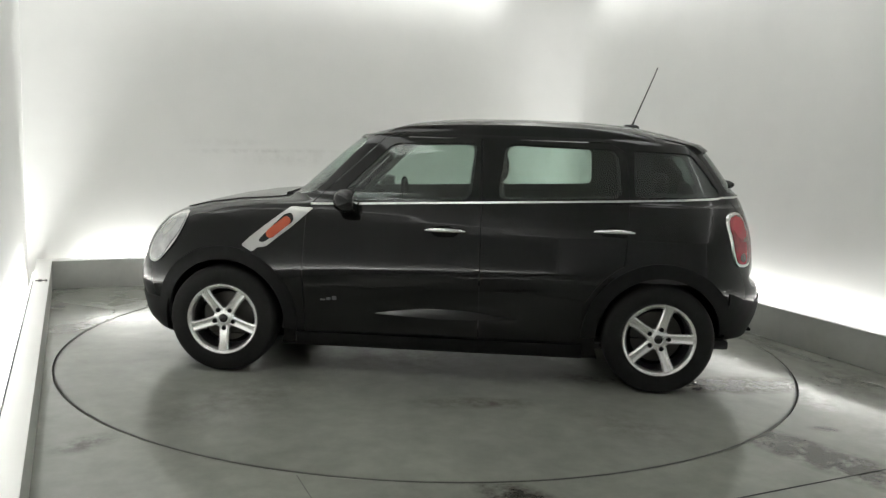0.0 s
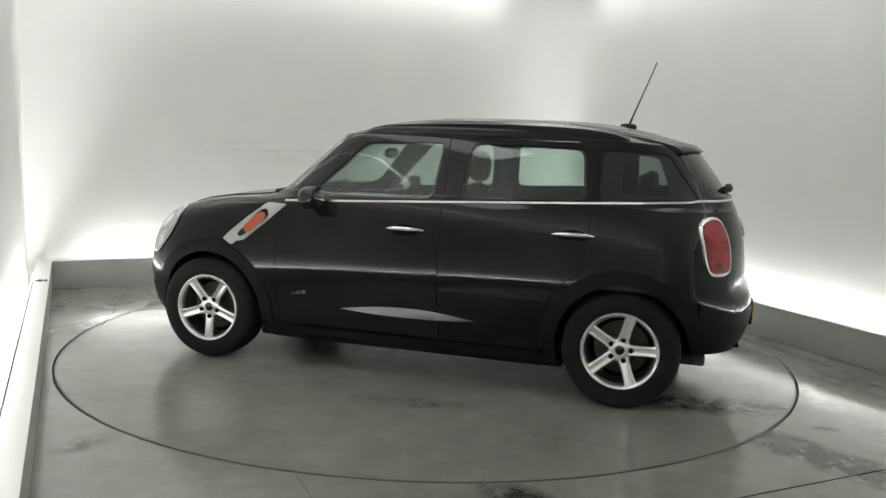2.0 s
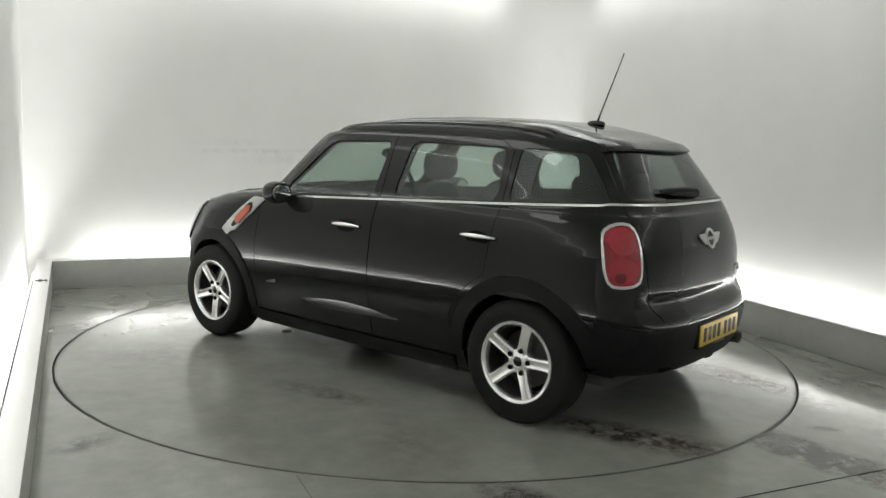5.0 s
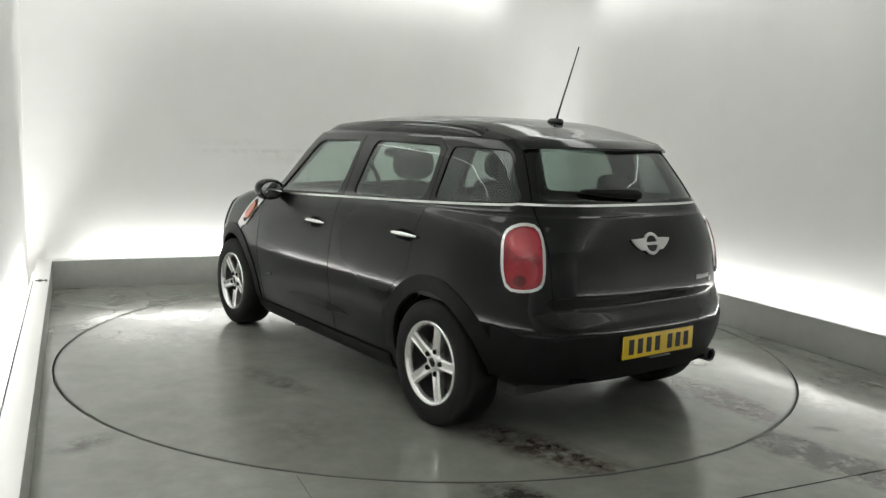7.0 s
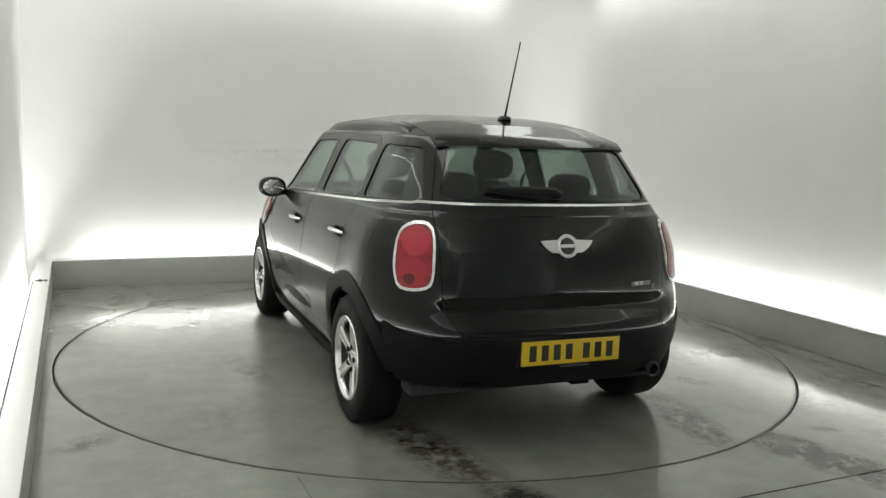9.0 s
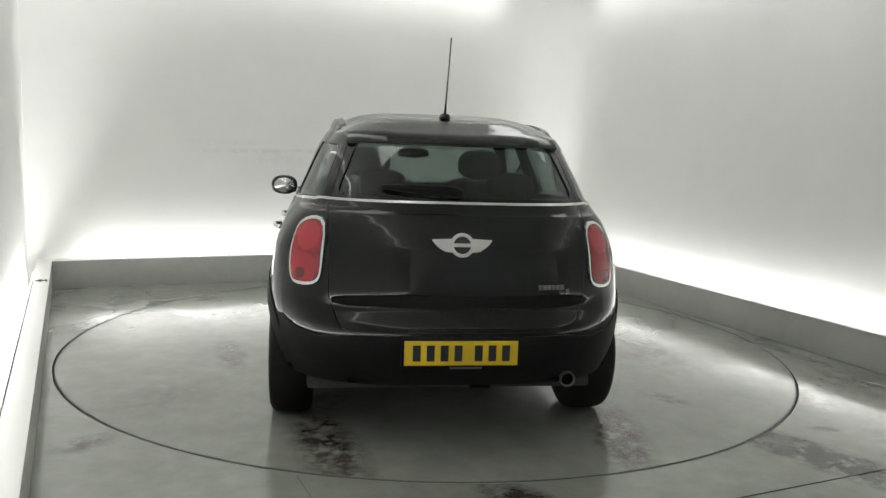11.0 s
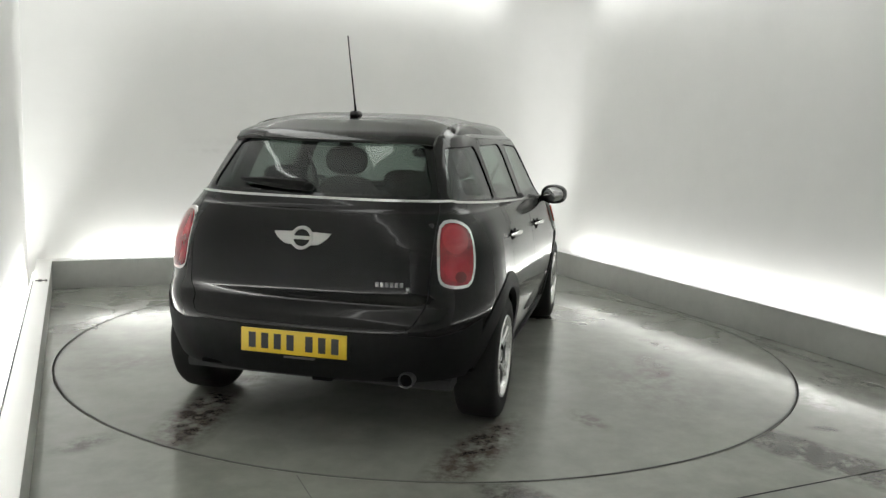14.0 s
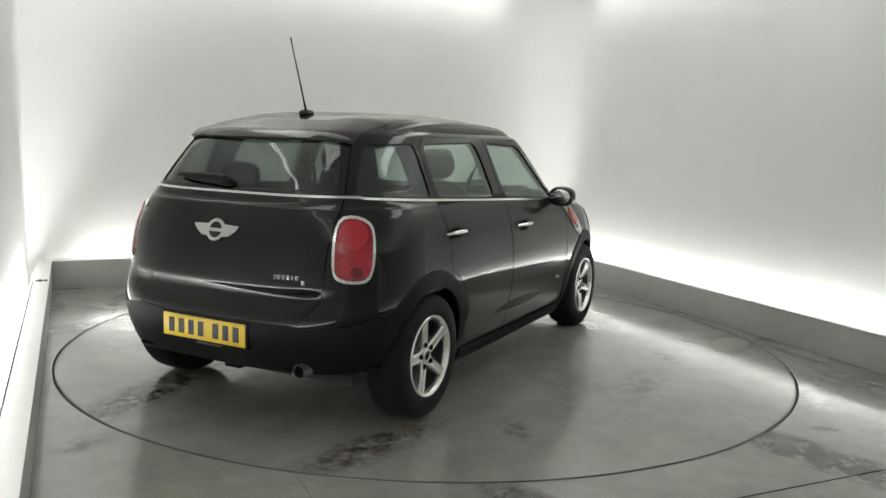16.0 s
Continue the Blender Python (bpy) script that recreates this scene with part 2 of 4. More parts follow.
def tube_bm(points, radius, sides=10, radii=None):
    """A tube along points, closed at both ends."""
    bm = bmesh.new()
    pts = [Vector(p) for p in points]
    rings = []
    for i, p in enumerate(pts):
        d = (pts[min(i + 1, len(pts) - 1)] - pts[max(i - 1, 0)]).normalized()
        side = d.cross(Vector((0, 0, 1)) if abs(d.z) < 0.9 else Vector((1, 0, 0))).normalized()
        up = side.cross(d)
        r = radii[i] if radii else radius
        rings.append([bm.verts.new(p + r * (math.cos(2 * math.pi * k / sides) * side + math.sin(2 * math.pi * k / sides) * up)) for k in range(sides)])
    for a, b in zip(rings, rings[1:]):
        for k in range(sides):
            bm.faces.new((a[k], a[(k + 1) % sides], b[(k + 1) % sides], b[k]))
    bm.faces.new(rings[0][::-1])
    bm.faces.new(rings[-1])
    return bm


def smooth_loop(pts, steps=5):
    """A closed polygon with its corners rounded (two corner cuttings)."""
    for _ in range(steps):
        out = []
        for i, p in enumerate(pts):
            q = pts[(i + 1) % len(pts)]
            out += [(p[0] * 0.75 + q[0] * 0.25, p[1] * 0.75 + q[1] * 0.25), (p[0] * 0.25 + q[0] * 0.75, p[1] * 0.25 + q[1] * 0.75)]
        pts = out
    return pts


def round_poly(pts, r, n=5):
    """A polygon with corners rounded by about r."""
    out = []
    for i, p in enumerate(pts):
        a, b = Vector(pts[i - 1]), Vector(pts[(i + 1) % len(pts)])
        p = Vector(p)
        ra = min(r, (a - p).length * 0.45)
        rb = min(r, (b - p).length * 0.45)
        s, e = p + (a - p).normalized() * ra, p + (b - p).normalized() * rb
        for k in range(n + 1):
            t = k / n
            q = s * (1 - t) ** 2 + p * 2 * t * (1 - t) + e * t * t
            out.append((q.x, q.y))
    return out


def prism(poly, axis, lo, hi, bm=None):
    """A prism over a 2D polygon: axis y takes (x, z), axis x takes (y, z), axis z takes (x, y)."""
    bm = bm or bmesh.new()
    place = {"y": lambda p, h: (p[0], h, p[1]), "x": lambda p, h: (h, p[0], p[1]), "z": lambda p, h: (p[0], p[1], h)}[axis]
    a = [bm.verts.new(place(p, lo)) for p in poly]
    b = [bm.verts.new(place(p, hi)) for p in poly]
    faces = [bm.faces.new(a), bm.faces.new(b[::-1])]
    for i in range(len(a)):
        j = (i + 1) % len(a)
        faces.append(bm.faces.new((a[j], a[i], b[i], b[j])))
    bmesh.ops.recalc_face_normals(bm, faces=faces)
    return bm


def as_mesh(bm, name="made"):
    me = bpy.data.meshes.new(name)
    bm.to_mesh(me)
    bm.free()
    return me


def boolean(a, b, how):
    oa, ob = new("work", a), new("tool", b)
    mod = oa.modifiers.new("cut", "BOOLEAN")
    mod.object, mod.operation, mod.solver = ob, how, "EXACT"
    dg = bpy.context.evaluated_depsgraph_get()
    me = bpy.data.meshes.new_from_object(oa.evaluated_get(dg))
    bpy.data.objects.remove(oa)
    bpy.data.objects.remove(ob)
    return me


def mirrored(me):
    """A copy of a mesh on the other side of the car."""
    m = me.copy()
    m.transform(Matrix.Diagonal((1, -1, 1, 1)))
    m.flip_normals()
    return m


# ---- the bay ----
def bay_box(name, a0, a1, b0, b1, z0, z1, material, bevel=0.0, label="", category="", kind="structure"):
    ob = part(name, box_bm(a0, a1, b0, b1, z0, z1, bevel), material)
    ob.matrix_world = BAY
    return tagged(ob, label, category, kind=kind)


DISC_R = 2.447


def make_floor():
    bm = bmesh.new()
    n, r = 192, DISC_R + 0.009
    x0, x1, y0, y1 = -3.4, 3.4, FRONT - 0.3, 3.4
    inner, deep, outer = [], [], []
    for i in range(n):
        a = 2 * math.pi * i / n
        cx, cy = math.cos(a), math.sin(a)
        inner.append(bm.verts.new((r * cx, r * cy, 0)))
        deep.append(bm.verts.new((r * cx, r * cy, -0.12)))
        k = min((x1 if cx > 0 else x0) / cx if abs(cx) > 1e-9 else 1e9, (y1 if cy > 0 else y0) / cy if abs(cy) > 1e-9 else 1e9)
        outer.append(bm.verts.new((k * cx, k * cy, 0)))
    for i in range(n):
        j = (i + 1) % n
        bm.faces.new((inner[i], outer[i], outer[j], inner[j]))
        bm.faces.new((deep[i], inner[i], inner[j], deep[j]))
    bm.faces.new(deep[::-1])
    for cx, cy in ((x0, y0), (x1, y0), (x1, y1), (x0, y1)):
        near = sorted(outer, key=lambda v: (v.co.x - cx) ** 2 + (v.co.y - cy) ** 2)
        edge = [v for v in near if abs(v.co.x - cx) < 1e-6][:1] + [v for v in near if abs(v.co.y - cy) < 1e-6][:1]
        if len(edge) == 2 and edge[0] is not edge[1]:
            corner = bm.verts.new((cx, cy, 0))
            bm.faces.new((edge[0], corner, edge[1]))
    ob = part("floor", bm, floor_mat)
    ob.matrix_world = BAY
    tagged(ob, "grey painted concrete floor, wet and streaked with dirt", "floor", kind="structure")
    for a0, a1, b0, b1, mat_ in ((KERB_L + 0.01, KERB_R - 0.01, -2.834, -2.828, joint_mat), (-1.4715, -1.4685, -2.826, -1.99, faint_joint_mat)):
        part("joint", box_bm(a0, a1, b0, b1, 0.0, 0.002), mat_, ob)
    return ob


def make_turntable():
    bm = lathe_bm([(0.001, 0), (DISC_R - 0.004, 0), (DISC_R, -0.004), (DISC_R, -0.08), (0.001, -0.08)], 192, closed=False, m=pose(0, 0, 0, 90))
    ob = part("turntable", bm, disc_mat)
    # thin dark ring that paints the shade of the gap round the disc
    part("gap_shade_ring", lathe_bm([(DISC_R - 0.012, 0.0005), (DISC_R - 0.003, 0.0005), (DISC_R - 0.002, -0.002), (DISC_R - 0.013, -0.002)], 192, True, m=pose(0, 0, 0.001, 90)), gap_shade_mat, ob, "thin dark ring, painted as the shade of the gap")
    return tagged(ob, "grey painted turntable disc with brown tyre dirt, under the car", "turntable")


def make_bay():
    make_floor()
    g = WALL_GAP
    wl, wr, wb = KERB_L - LEFT_GAP, KERB_R + g, KERB_B + g
    bay_box("kerb_back", KERB_L - 0.12, KERB_R + 0.12, KERB_B, KERB_B + 0.12, 0, KERB_H, kerb_mat, 0.006, "low grey painted kerb before the back wall", "kerb")
    bay_box("kerb_left", KERB_L - 0.12, KERB_L, LIT_FRONT, KERB_B - 0.002, 0, KERB_H, kerb_mat, 0.006, "low grey painted kerb along the side wall", "kerb")
    bay_box("kerb_right", KERB_R, KERB_R + 0.12, LIT_FRONT, KERB_B - 0.002, 0, KERB_H, kerb_mat, 0.006, "low grey painted kerb along the side wall", "kerb")
    for a0, a1, b0, b1 in ((KERB_L - 0.12, KERB_R + 0.12, KERB_B - 0.004, KERB_B + 0.12), (KERB_L - 0.12, KERB_L + 0.004, LIT_FRONT, KERB_B - 0.006), (KERB_R - 0.004, KERB_R + 0.12, LIT_FRONT, KERB_B - 0.006)):
        bay_box("kerb_cap", a0, a1, b0, b1, KERB_H + 0.001, KERB_H + 0.007, cap_mat, 0.002, "white painted cap on the kerb", "kerb")
    bay_box("joint", KERB_L - 0.113, KERB_L - 0.108, LIT_FRONT, 1.63, KERB_H + 0.007, KERB_H + 0.009, joint_mat, 0, "dark seam along the kerb cap", "joint")
    # back wall, with a rounded corner towards the right
    bm = bmesh.new()
    rad = 0.55
    path = [(wl, wb)] + [(wr - rad + rad * math.sin(radians(k * 7.5)), wb - rad + rad * math.cos(radians(k * 7.5))) for k in range(13)]
    inner = [(bm.verts.new((x, y, 0)), bm.verts.new((x, y, CEIL))) for x, y in path]
    away = [(wl, wb + 0.12)] + [(wr - rad + (rad + 0.12) * math.sin(radians(k * 7.5)), wb - rad + (rad + 0.12) * math.cos(radians(k * 7.5))) for k in range(13)]
    outer = [(bm.verts.new((x, y, 0)), bm.verts.new((x, y, CEIL))) for x, y in away]
    for row in (inner, outer):
        for p, q in zip(row, row[1:]):
            bm.faces.new((p[0], q[0], q[1], p[1]))
    for p, q, r, s in zip(inner, inner[1:], outer, outer[1:]):
        bm.faces.new((p[1], q[1], s[1], r[1]))
        bm.faces.new((p[0], q[0], s[0], r[0]))
    for p, q in ((inner[0], outer[0]), (inner[-1], outer[-1])):
        bm.faces.new((p[0], p[1], q[1], q[0]))
    ob = part("wall_back", bm, wall_mat)
    ob.matrix_world = BAY
    tagged(ob, "plain white wall washed with light from below", "wall", kind="structure")
    bay_box("wall_left", wl - 0.12, wl, FRONT, wb + 0.12, 0, CEIL, wall_mat, 0, "plain white wall washed with light from below", "wall")
    bay_box("wall_right", wr, wr + 0.12, FRONT, wb - rad, 0, CEIL, wall_mat, 0, "plain white wall washed with light from below", "wall")
    # unseen wall behind the camera, toned for what the car's paint reflects
    bay_box("wall_front", wl - 0.12, wr + 0.12, FRONT - 0.12, FRONT, 0, CEIL, front_wall_mat, 0, "plain light grey wall, unseen, behind the camera", "wall")
    bay_box("ceiling", wl - 0.12, wr + 0.12, FRONT - 0.12, wb + 0.12, CEIL + 0.002, CEIL + 0.12, wall_mat, 0, "plain white ceiling", "ceiling")
    for a0, a1, b0, b1 in ((KERB_L, KERB_R - 0.4, KERB_B + 0.135, KERB_B + 0.15), (KERB_L - 0.150, KERB_L - 0.135, LIT_FRONT, KERB_B), (KERB_R + 0.135, KERB_R + 0.15, LIT_FRONT, KERB_B - 0.4)):
        bay_box("led_strip", a0, a1, b0, b1, 0.0, 0.16, tube_mat, 0.003, "white light strip hidden behind the kerb", "light strip", "")


def make_ceiling_light(a):
    ob = part("ceiling_light", box_bm(-0.29, 0.29, -1.6, 1.6, -0.045, 0.0, 0.006), wall_mat)
    ob.matrix_world = BAY @ pose(a, -0.3, CEIL)
    part("diffuser", box_bm(-0.26, 0.26, -1.57, 1.57, -0.050, -0.0455, 0.001), lamp_mat, ob)
    tagged(ob, "wide white ceiling light panel, switched on", "ceiling light", "ceiling lights")


def make_latch():
    """Two small plates of a latch on the kerb's cap."""
    ob = part("kerb_latch", box_bm(-0.012, 0.012, -0.02, 0.02, 0, 0.012, 0.002), alloy_dark)
    part("latch_pin", box_bm(-0.035, 0.035, -0.004, 0.004, 0.003, 0.009, 0.001), alloy_dark, ob)
    part("latch_plate", box_bm(0.036, 0.050, -0.022, 0.022, 0, 0.010, 0.002), alloy_dark, ob)
    ob.matrix_world = BAY @ pose(KERB_L - 0.06, 1.62, KERB_H + 0.007)
    tagged(ob, "small grey metal latch on the white kerb cap", "latch")


make_bay()
make_latch()
for a_ in (-1.3, 1.3):
    make_ceiling_light(a_)
turntable = make_turntable()

# ---- the car: its space has x forward, y to its left, z up, the origin on the ground amid the wheels ----
car = tagged(new("car"), "black compact five-door hatchback with silver alloy wheels, on the turntable", "car")
WHEELBASE, HUB_Z = 2.595, 0.325

# exponents of the plan outline, along and across, before and behind the middle
EXPO_F, EXPO_R = (6.0, 4.4), (7.5, 3.3)
LEVELS = [(0.17, 0.78, 1.81, -1.72), (0.20, 0.81, 1.87, -1.80), (0.25, 0.830, 1.92, -1.88), (0.30, 0.846, 1.945, -1.93), (0.35, 0.858, 1.955, -1.955), (0.40, 0.867, 1.965, -1.975), (0.44, 0.8745, 1.97, -1.988),
          (0.50, 0.886, 1.98, -1.998), (0.56, 0.8943, 1.975, -1.998), (0.615, 0.8985, 1.965, -1.990), (0.64, 0.8996, 1.955, -1.945), (0.67, 0.900, 1.945, -1.935), (0.69, 0.8994, 1.935, -1.932), (0.715, 0.898, 1.930, -1.950), (0.76, 0.893, 1.91, -1.945),
          (0.84, 0.882, 1.86, -1.938), (0.90, 0.873, 1.80, -1.930), (0.95, 0.861, 1.70, -1.920), (1.00, 0.845, 1.52, -1.905), (1.03, 0.833, 1.34, -1.895),
          (1.05, 0.824, 1.13, -1.888), (1.065, 0.816, 1.00, -1.882), (1.09, 0.800, 0.965, -1.872), (1.12, 0.784, 0.93, -1.86), (1.16, 0.766, 0.885, -1.835), (1.25, 0.728, 0.790, -1.775),
          (1.35, 0.686, 0.680, -1.70), (1.42, 0.652, 0.598, -1.645), (1.46, 0.625, 0.545, -1.61)]
ROOF = [(-1.61, 1.46), (-1.567, 1.488), (-1.396, 1.545), (-1.17, 1.574), (-0.868, 1.588), (-0.49, 1.592), (-0.108, 1.585), (0.237, 1.562), (0.43, 1.525), (0.545, 1.46)]


def level(z):
    zs = [l[0] for l in LEVELS]
    return [float(np.interp(z, zs, [l[k] for l in LEVELS])) for k in (1, 2, 3)]


def soft(v, a, b):
    """A smooth step from 0 at a to 1 at b."""
    u = np.clip((v - a) / (b - a), 0, 1)
    return u * u * (3 - 2 * u)


def outline(z, n=40):
    """The plan outline at height z: quarter by quarter, evenly spaced, left side first."""
    w, xf, xr = level(z)
    # the step between tailgate and bumper runs out at the corners
    corner = float(np.interp(z, [0.615, 0.715], [-1.990, -1.950])) / xr if 0.615 < z < 0.715 else 1.0
    haunch = 0.036 * float(np.interp(z, [0.25, 0.42, 0.90, 1.06, 1.15], [0, 1, 1, 0.6, 0]))
    dense = np.linspace(0, math.pi / 2, 1500)
    out = []
    for quarter in range(4):
        ph = dense + quarter * math.pi / 2
        cx, sy = np.cos(ph), np.sin(ph)
        ahead = cx >= 0
        length = np.where(ahead, xf, -xr)
        x = length * np.sign(cx) * np.abs(cx) ** (2 / np.where(ahead, EXPO_F[0], EXPO_R[0]))
        y = w * np.sign(sy) * np.abs(sy) ** (2 / np.where(ahead, EXPO_F[1], EXPO_R[1]))
        x = np.where(ahead, x, x * (1 + (corner - 1) * soft(np.abs(y), 0.57, 0.68)))
        y = y * (1 + haunch / w * np.exp(-((x + 1.55) / 0.24) ** 2))
        d = np.concatenate([[0], np.cumsum(np.hypot(np.diff(x), np.diff(y)))])
        s = np.linspace(0, d[-1], n, endpoint=False)
        out.append(np.stack([np.interp(s, d, x), np.interp(s, d, y)], -1))
    return np.concatenate(out)


def skin(offset):
    """The car's outer form, closed, moved along its normals by offset: points and faces."""
    zs = np.concatenate([np.arange(0.17, 0.90, 0.03), np.arange(0.90, 1.10, 0.010), np.arange(1.10, 1.455, 0.025), [1.46]])
    rings = [np.column_stack([outline(z), np.full(160, z)]) for z in zs]
    top = rings[-1]
    rx, rz = [p[0] for p in ROOF], [p[1] for p in ROOF]
    for q in (0.985, 0.97, 0.95, 0.93, 0.91, 0.89, 0.87, 0.85, 0.83, 0.81, 0.79, 0.76, 0.72, 0.66, 0.58, 0.46, 0.32, 0.16):
        x = -0.55 + (top[:, 0] + 0.55) * q
        rings.append(np.column_stack([x, top[:, 1] * q, 1.46 + (np.interp(x, rx, rz) - 0.006 - 1.46) * (1 - q ** 5)]))
    low = rings[0]
    under = [np.column_stack([low[:, 0] * q, low[:, 1] * q, np.full(160, 0.165)]) for q in (0.5, 0.97)]
    rings = under + rings
    v = np.concatenate(rings + [[[0, 0, 0.165], [-0.55, 0, np.interp(-0.55, rx, rz) - 0.006]]])
    f, n = [], len(rings)
    for i in range(n - 1):
        for j in range(160):
            k = (j + 1) % 160
            f.append((i * 160 + j, i * 160 + k, (i + 1) * 160 + k, (i + 1) * 160 + j))
    for j in range(160):
        k = (j + 1) % 160
        f.append((n * 160, k, j))
        f.append((n * 160 + 1, (n - 1) * 160 + j, (n - 1) * 160 + k))
    me = bpy.data.meshes.new("form")
    me.from_pydata(v.tolist(), [], f)
    nor = np.empty(len(v) * 3)
    me.vertices.foreach_get("normal", nor)
    nor = nor.reshape(-1, 3)
    bpy.data.meshes.remove(me)
    return v + nor * offset, f, nor


FORM, FORM_F, FORM_N = skin(0.0)
TREE = BVHTree.FromPolygons(FORM.tolist(), FORM_F)


def shell(out, inn):
    v1, v2 = FORM + FORM_N * out, FORM + FORM_N * inn
    n = len(v1)
    me = bpy.data.meshes.new("shell")
    me.from_pydata(np.concatenate([v1, v2]).tolist(), [], FORM_F + [tuple(n + i for i in reversed(f)) for f in FORM_F])
    return me


def blend_normals(me):
    """Smooth normals taken from the car's form, so that cut panels shade as one surface; cut edges stay sharp."""
    me.shade_smooth()
    me.set_sharp_from_angle(angle=radians(35))
    base = [tuple(c.vector) for c in me.corner_normals]
    for p in me.polygons:
        for li, vi in zip(p.loop_indices, p.vertices):
            co = me.vertices[vi].co
            hit, _, fi, _ = TREE.find_nearest(co)
            f = FORM_F[fi]
            w = np.array([1 / (1e-5 + (Vector(FORM[i]) - hit).length_squared) for i in f])
            n = Vector((w[:, None] * FORM_N[list(f)]).sum(0)).normalized()
            if p.normal.dot(n) > 0.75:
                base[li] = tuple(n)
    me.normals_split_custom_set(base)


def panel(poly, axis, lo, hi, out, inn, without=None, turn=None):
    """A piece of the car's skin between two offsets, inside a prism over an outline (turned and moved by turn)."""
    tool = prism(poly, axis, lo, hi)
    if turn:
        bmesh.ops.transform(tool, matrix=turn, verts=tool.verts)
    me = boolean(shell(out, inn), as_mesh(tool), "INTERSECT")
    if without:
        me = boolean(me, as_mesh(without), "DIFFERENCE")
    blend_normals(me)
    return me


def both(name, me, material, parent, label=""):
    return part(name, me, material, parent, label), part(name, mirrored(me), material, parent, label)


def on_side(x, z, off=0.0):
    """The point of the left side at x, z, raised by off, and its normal."""
    p, n, _, _ = TREE.ray_cast(Vector((x, 3, z)), Vector((0, -1, 0)))
    return p + n * off, n


def on_rear(y, z, off=0.0):
    p, n, _, _ = TREE.ray_cast(Vector((-4, y, z)), Vector((1, 0, 0)))
    return p + n * off, n


def arc(cx, cz, r, a0, a1, n=14):
    return [(cx + r * math.cos(radians(a0 + (a1 - a0) * k / n)), cz + r * math.sin(radians(a0 + (a1 - a0) * k / n))) for k in range(n + 1)]


AX = WHEELBASE / 2
FRONT_DOOR = [(0.80, 0.27), (0.812, 0.66), (0.80, 0.99), (0.765, 1.055), (0.36, 1.448), (-0.215, 1.455), (-0.228, 1.09), (-0.238, 0.27)]
REAR_DOOR = [(-0.244, 0.27), (-0.234, 1.09), (-0.221, 1.455), (-0.98, 1.452), (-1.075, 1.40), (-1.094, 1.12), (-1.085, 0.95)] + arc(-AX, HUB_Z, 0.485, 62, 20, 8) + [(-0.835, 0.27)]
DOORS_HOLE = [(0.804, 0.266), (0.816, 0.66), (0.804, 0.99), (0.769, 1.058), (0.362, 1.452), (-0.98, 1.456), (-1.079, 1.402), (-1.098, 1.12), (-1.089, 0.95)] + arc(-AX, HUB_Z, 0.481, 62, 20, 8) + [(-0.831, 0.266)]
FRONT_WIN = round_poly([(0.655, 1.062), (-0.165, 1.098), (-0.195, 1.425), (0.315, 1.412)], 0.05)
REAR_WIN = round_poly([(-0.325, 1.105), (-1.058, 1.135), (-1.03, 1.415), (-0.36, 1.428)], 0.06)
QUARTER_WIN = round_poly([(-1.125, 1.140), (-1.66, 1.160), (-1.475, 1.405), (-1.12, 1.415)], 0.04)
TAILGATE = round_poly([(-0.54, 0.575), (0.54, 0.575), (0.60, 0.70), (0.612, 1.10), (0.60, 1.16), (0.505, 1.45), (-0.505, 1.45), (-0.60, 1.16), (-0.612, 1.10), (-0.60, 0.70)], 0.04)
REAR_WIN_HOLE = round_poly([(-0.575, 1.175), (0.575, 1.175), (0.475, 1.425), (-0.475, 1.425)], 0.05)
WINDSCREEN = round_poly([(-0.735, 1.088), (0.735, 1.088), (0.60, 1.44), (-0.60, 1.44)], 0.05)
BONNET = round_poly([(0.98, -0.60), (1.40, -0.56), (1.66, -0.46), (1.74, -0.25), (1.76, 0.0), (1.74, 0.25), (1.66, 0.46), (1.40, 0.56), (0.98, 0.60)], 0.05)
LAMP = [(0.127, 0.908), (0.122, 1.006), (0.094, 1.050), (0.024, 1.074), (-0.043, 1.062), (-0.071, 0.988), (-0.078, 0.866), (-0.071, 0.792), (-0.036, 0.767), (0.034, 0.758), (0.098, 0.769), (0.122, 0.836)]
LAMP_TURN = pose(-1.80, 0.70, 0, 0, 0, -35)


def grown(poly, d):
    """An outline moved outwards by d."""
    c = Vector((sum(p[0] for p in poly) / len(poly), sum(p[1] for p in poly) / len(poly)))
    return [tuple(Vector(p) + (Vector(p) - c).normalized() * d) for p in poly]


ARCH = arc(AX, HUB_Z, 0.372, 0, 360, 48)[:-1]
REAR_ARCH = arc(-AX, HUB_Z, 0.372, -90, 178, 36) + [(-2.4, 0.330), (-2.4, -0.047)]


def make_shell():
    sides, arches = bmesh.new(), bmesh.new()
    for s in (1, -1):
        prism(DOORS_HOLE, "y", 0.35 * s, 1.3 * s, sides)
        prism(QUARTER_WIN, "y", 0.35 * s, 1.3 * s, sides)
        prism(ARCH, "y", 0.52 * s, 1.3 * s, arches)
        prism(REAR_ARCH, "y", 0.52 * s, 1.3 * s, arches)
    under = prism([(-1.02, 0.05), (-1.15, 0.30), (-1.70, 0.315), (-2.4, 0.325), (-2.4, 0.05)], "y", -0.56, 0.56)
    me = shell(0.0, -0.035)
    for tool in (sides, arches, prism(grown(TAILGATE, 0.004), "x", -2.6, -1.35), prism(WINDSCREEN, "x", 0.45, 1.5), under):
        me = boolean(me, as_mesh(tool), "DIFFERENCE")
    blend_normals(me)
    part("body", me, paint, car)


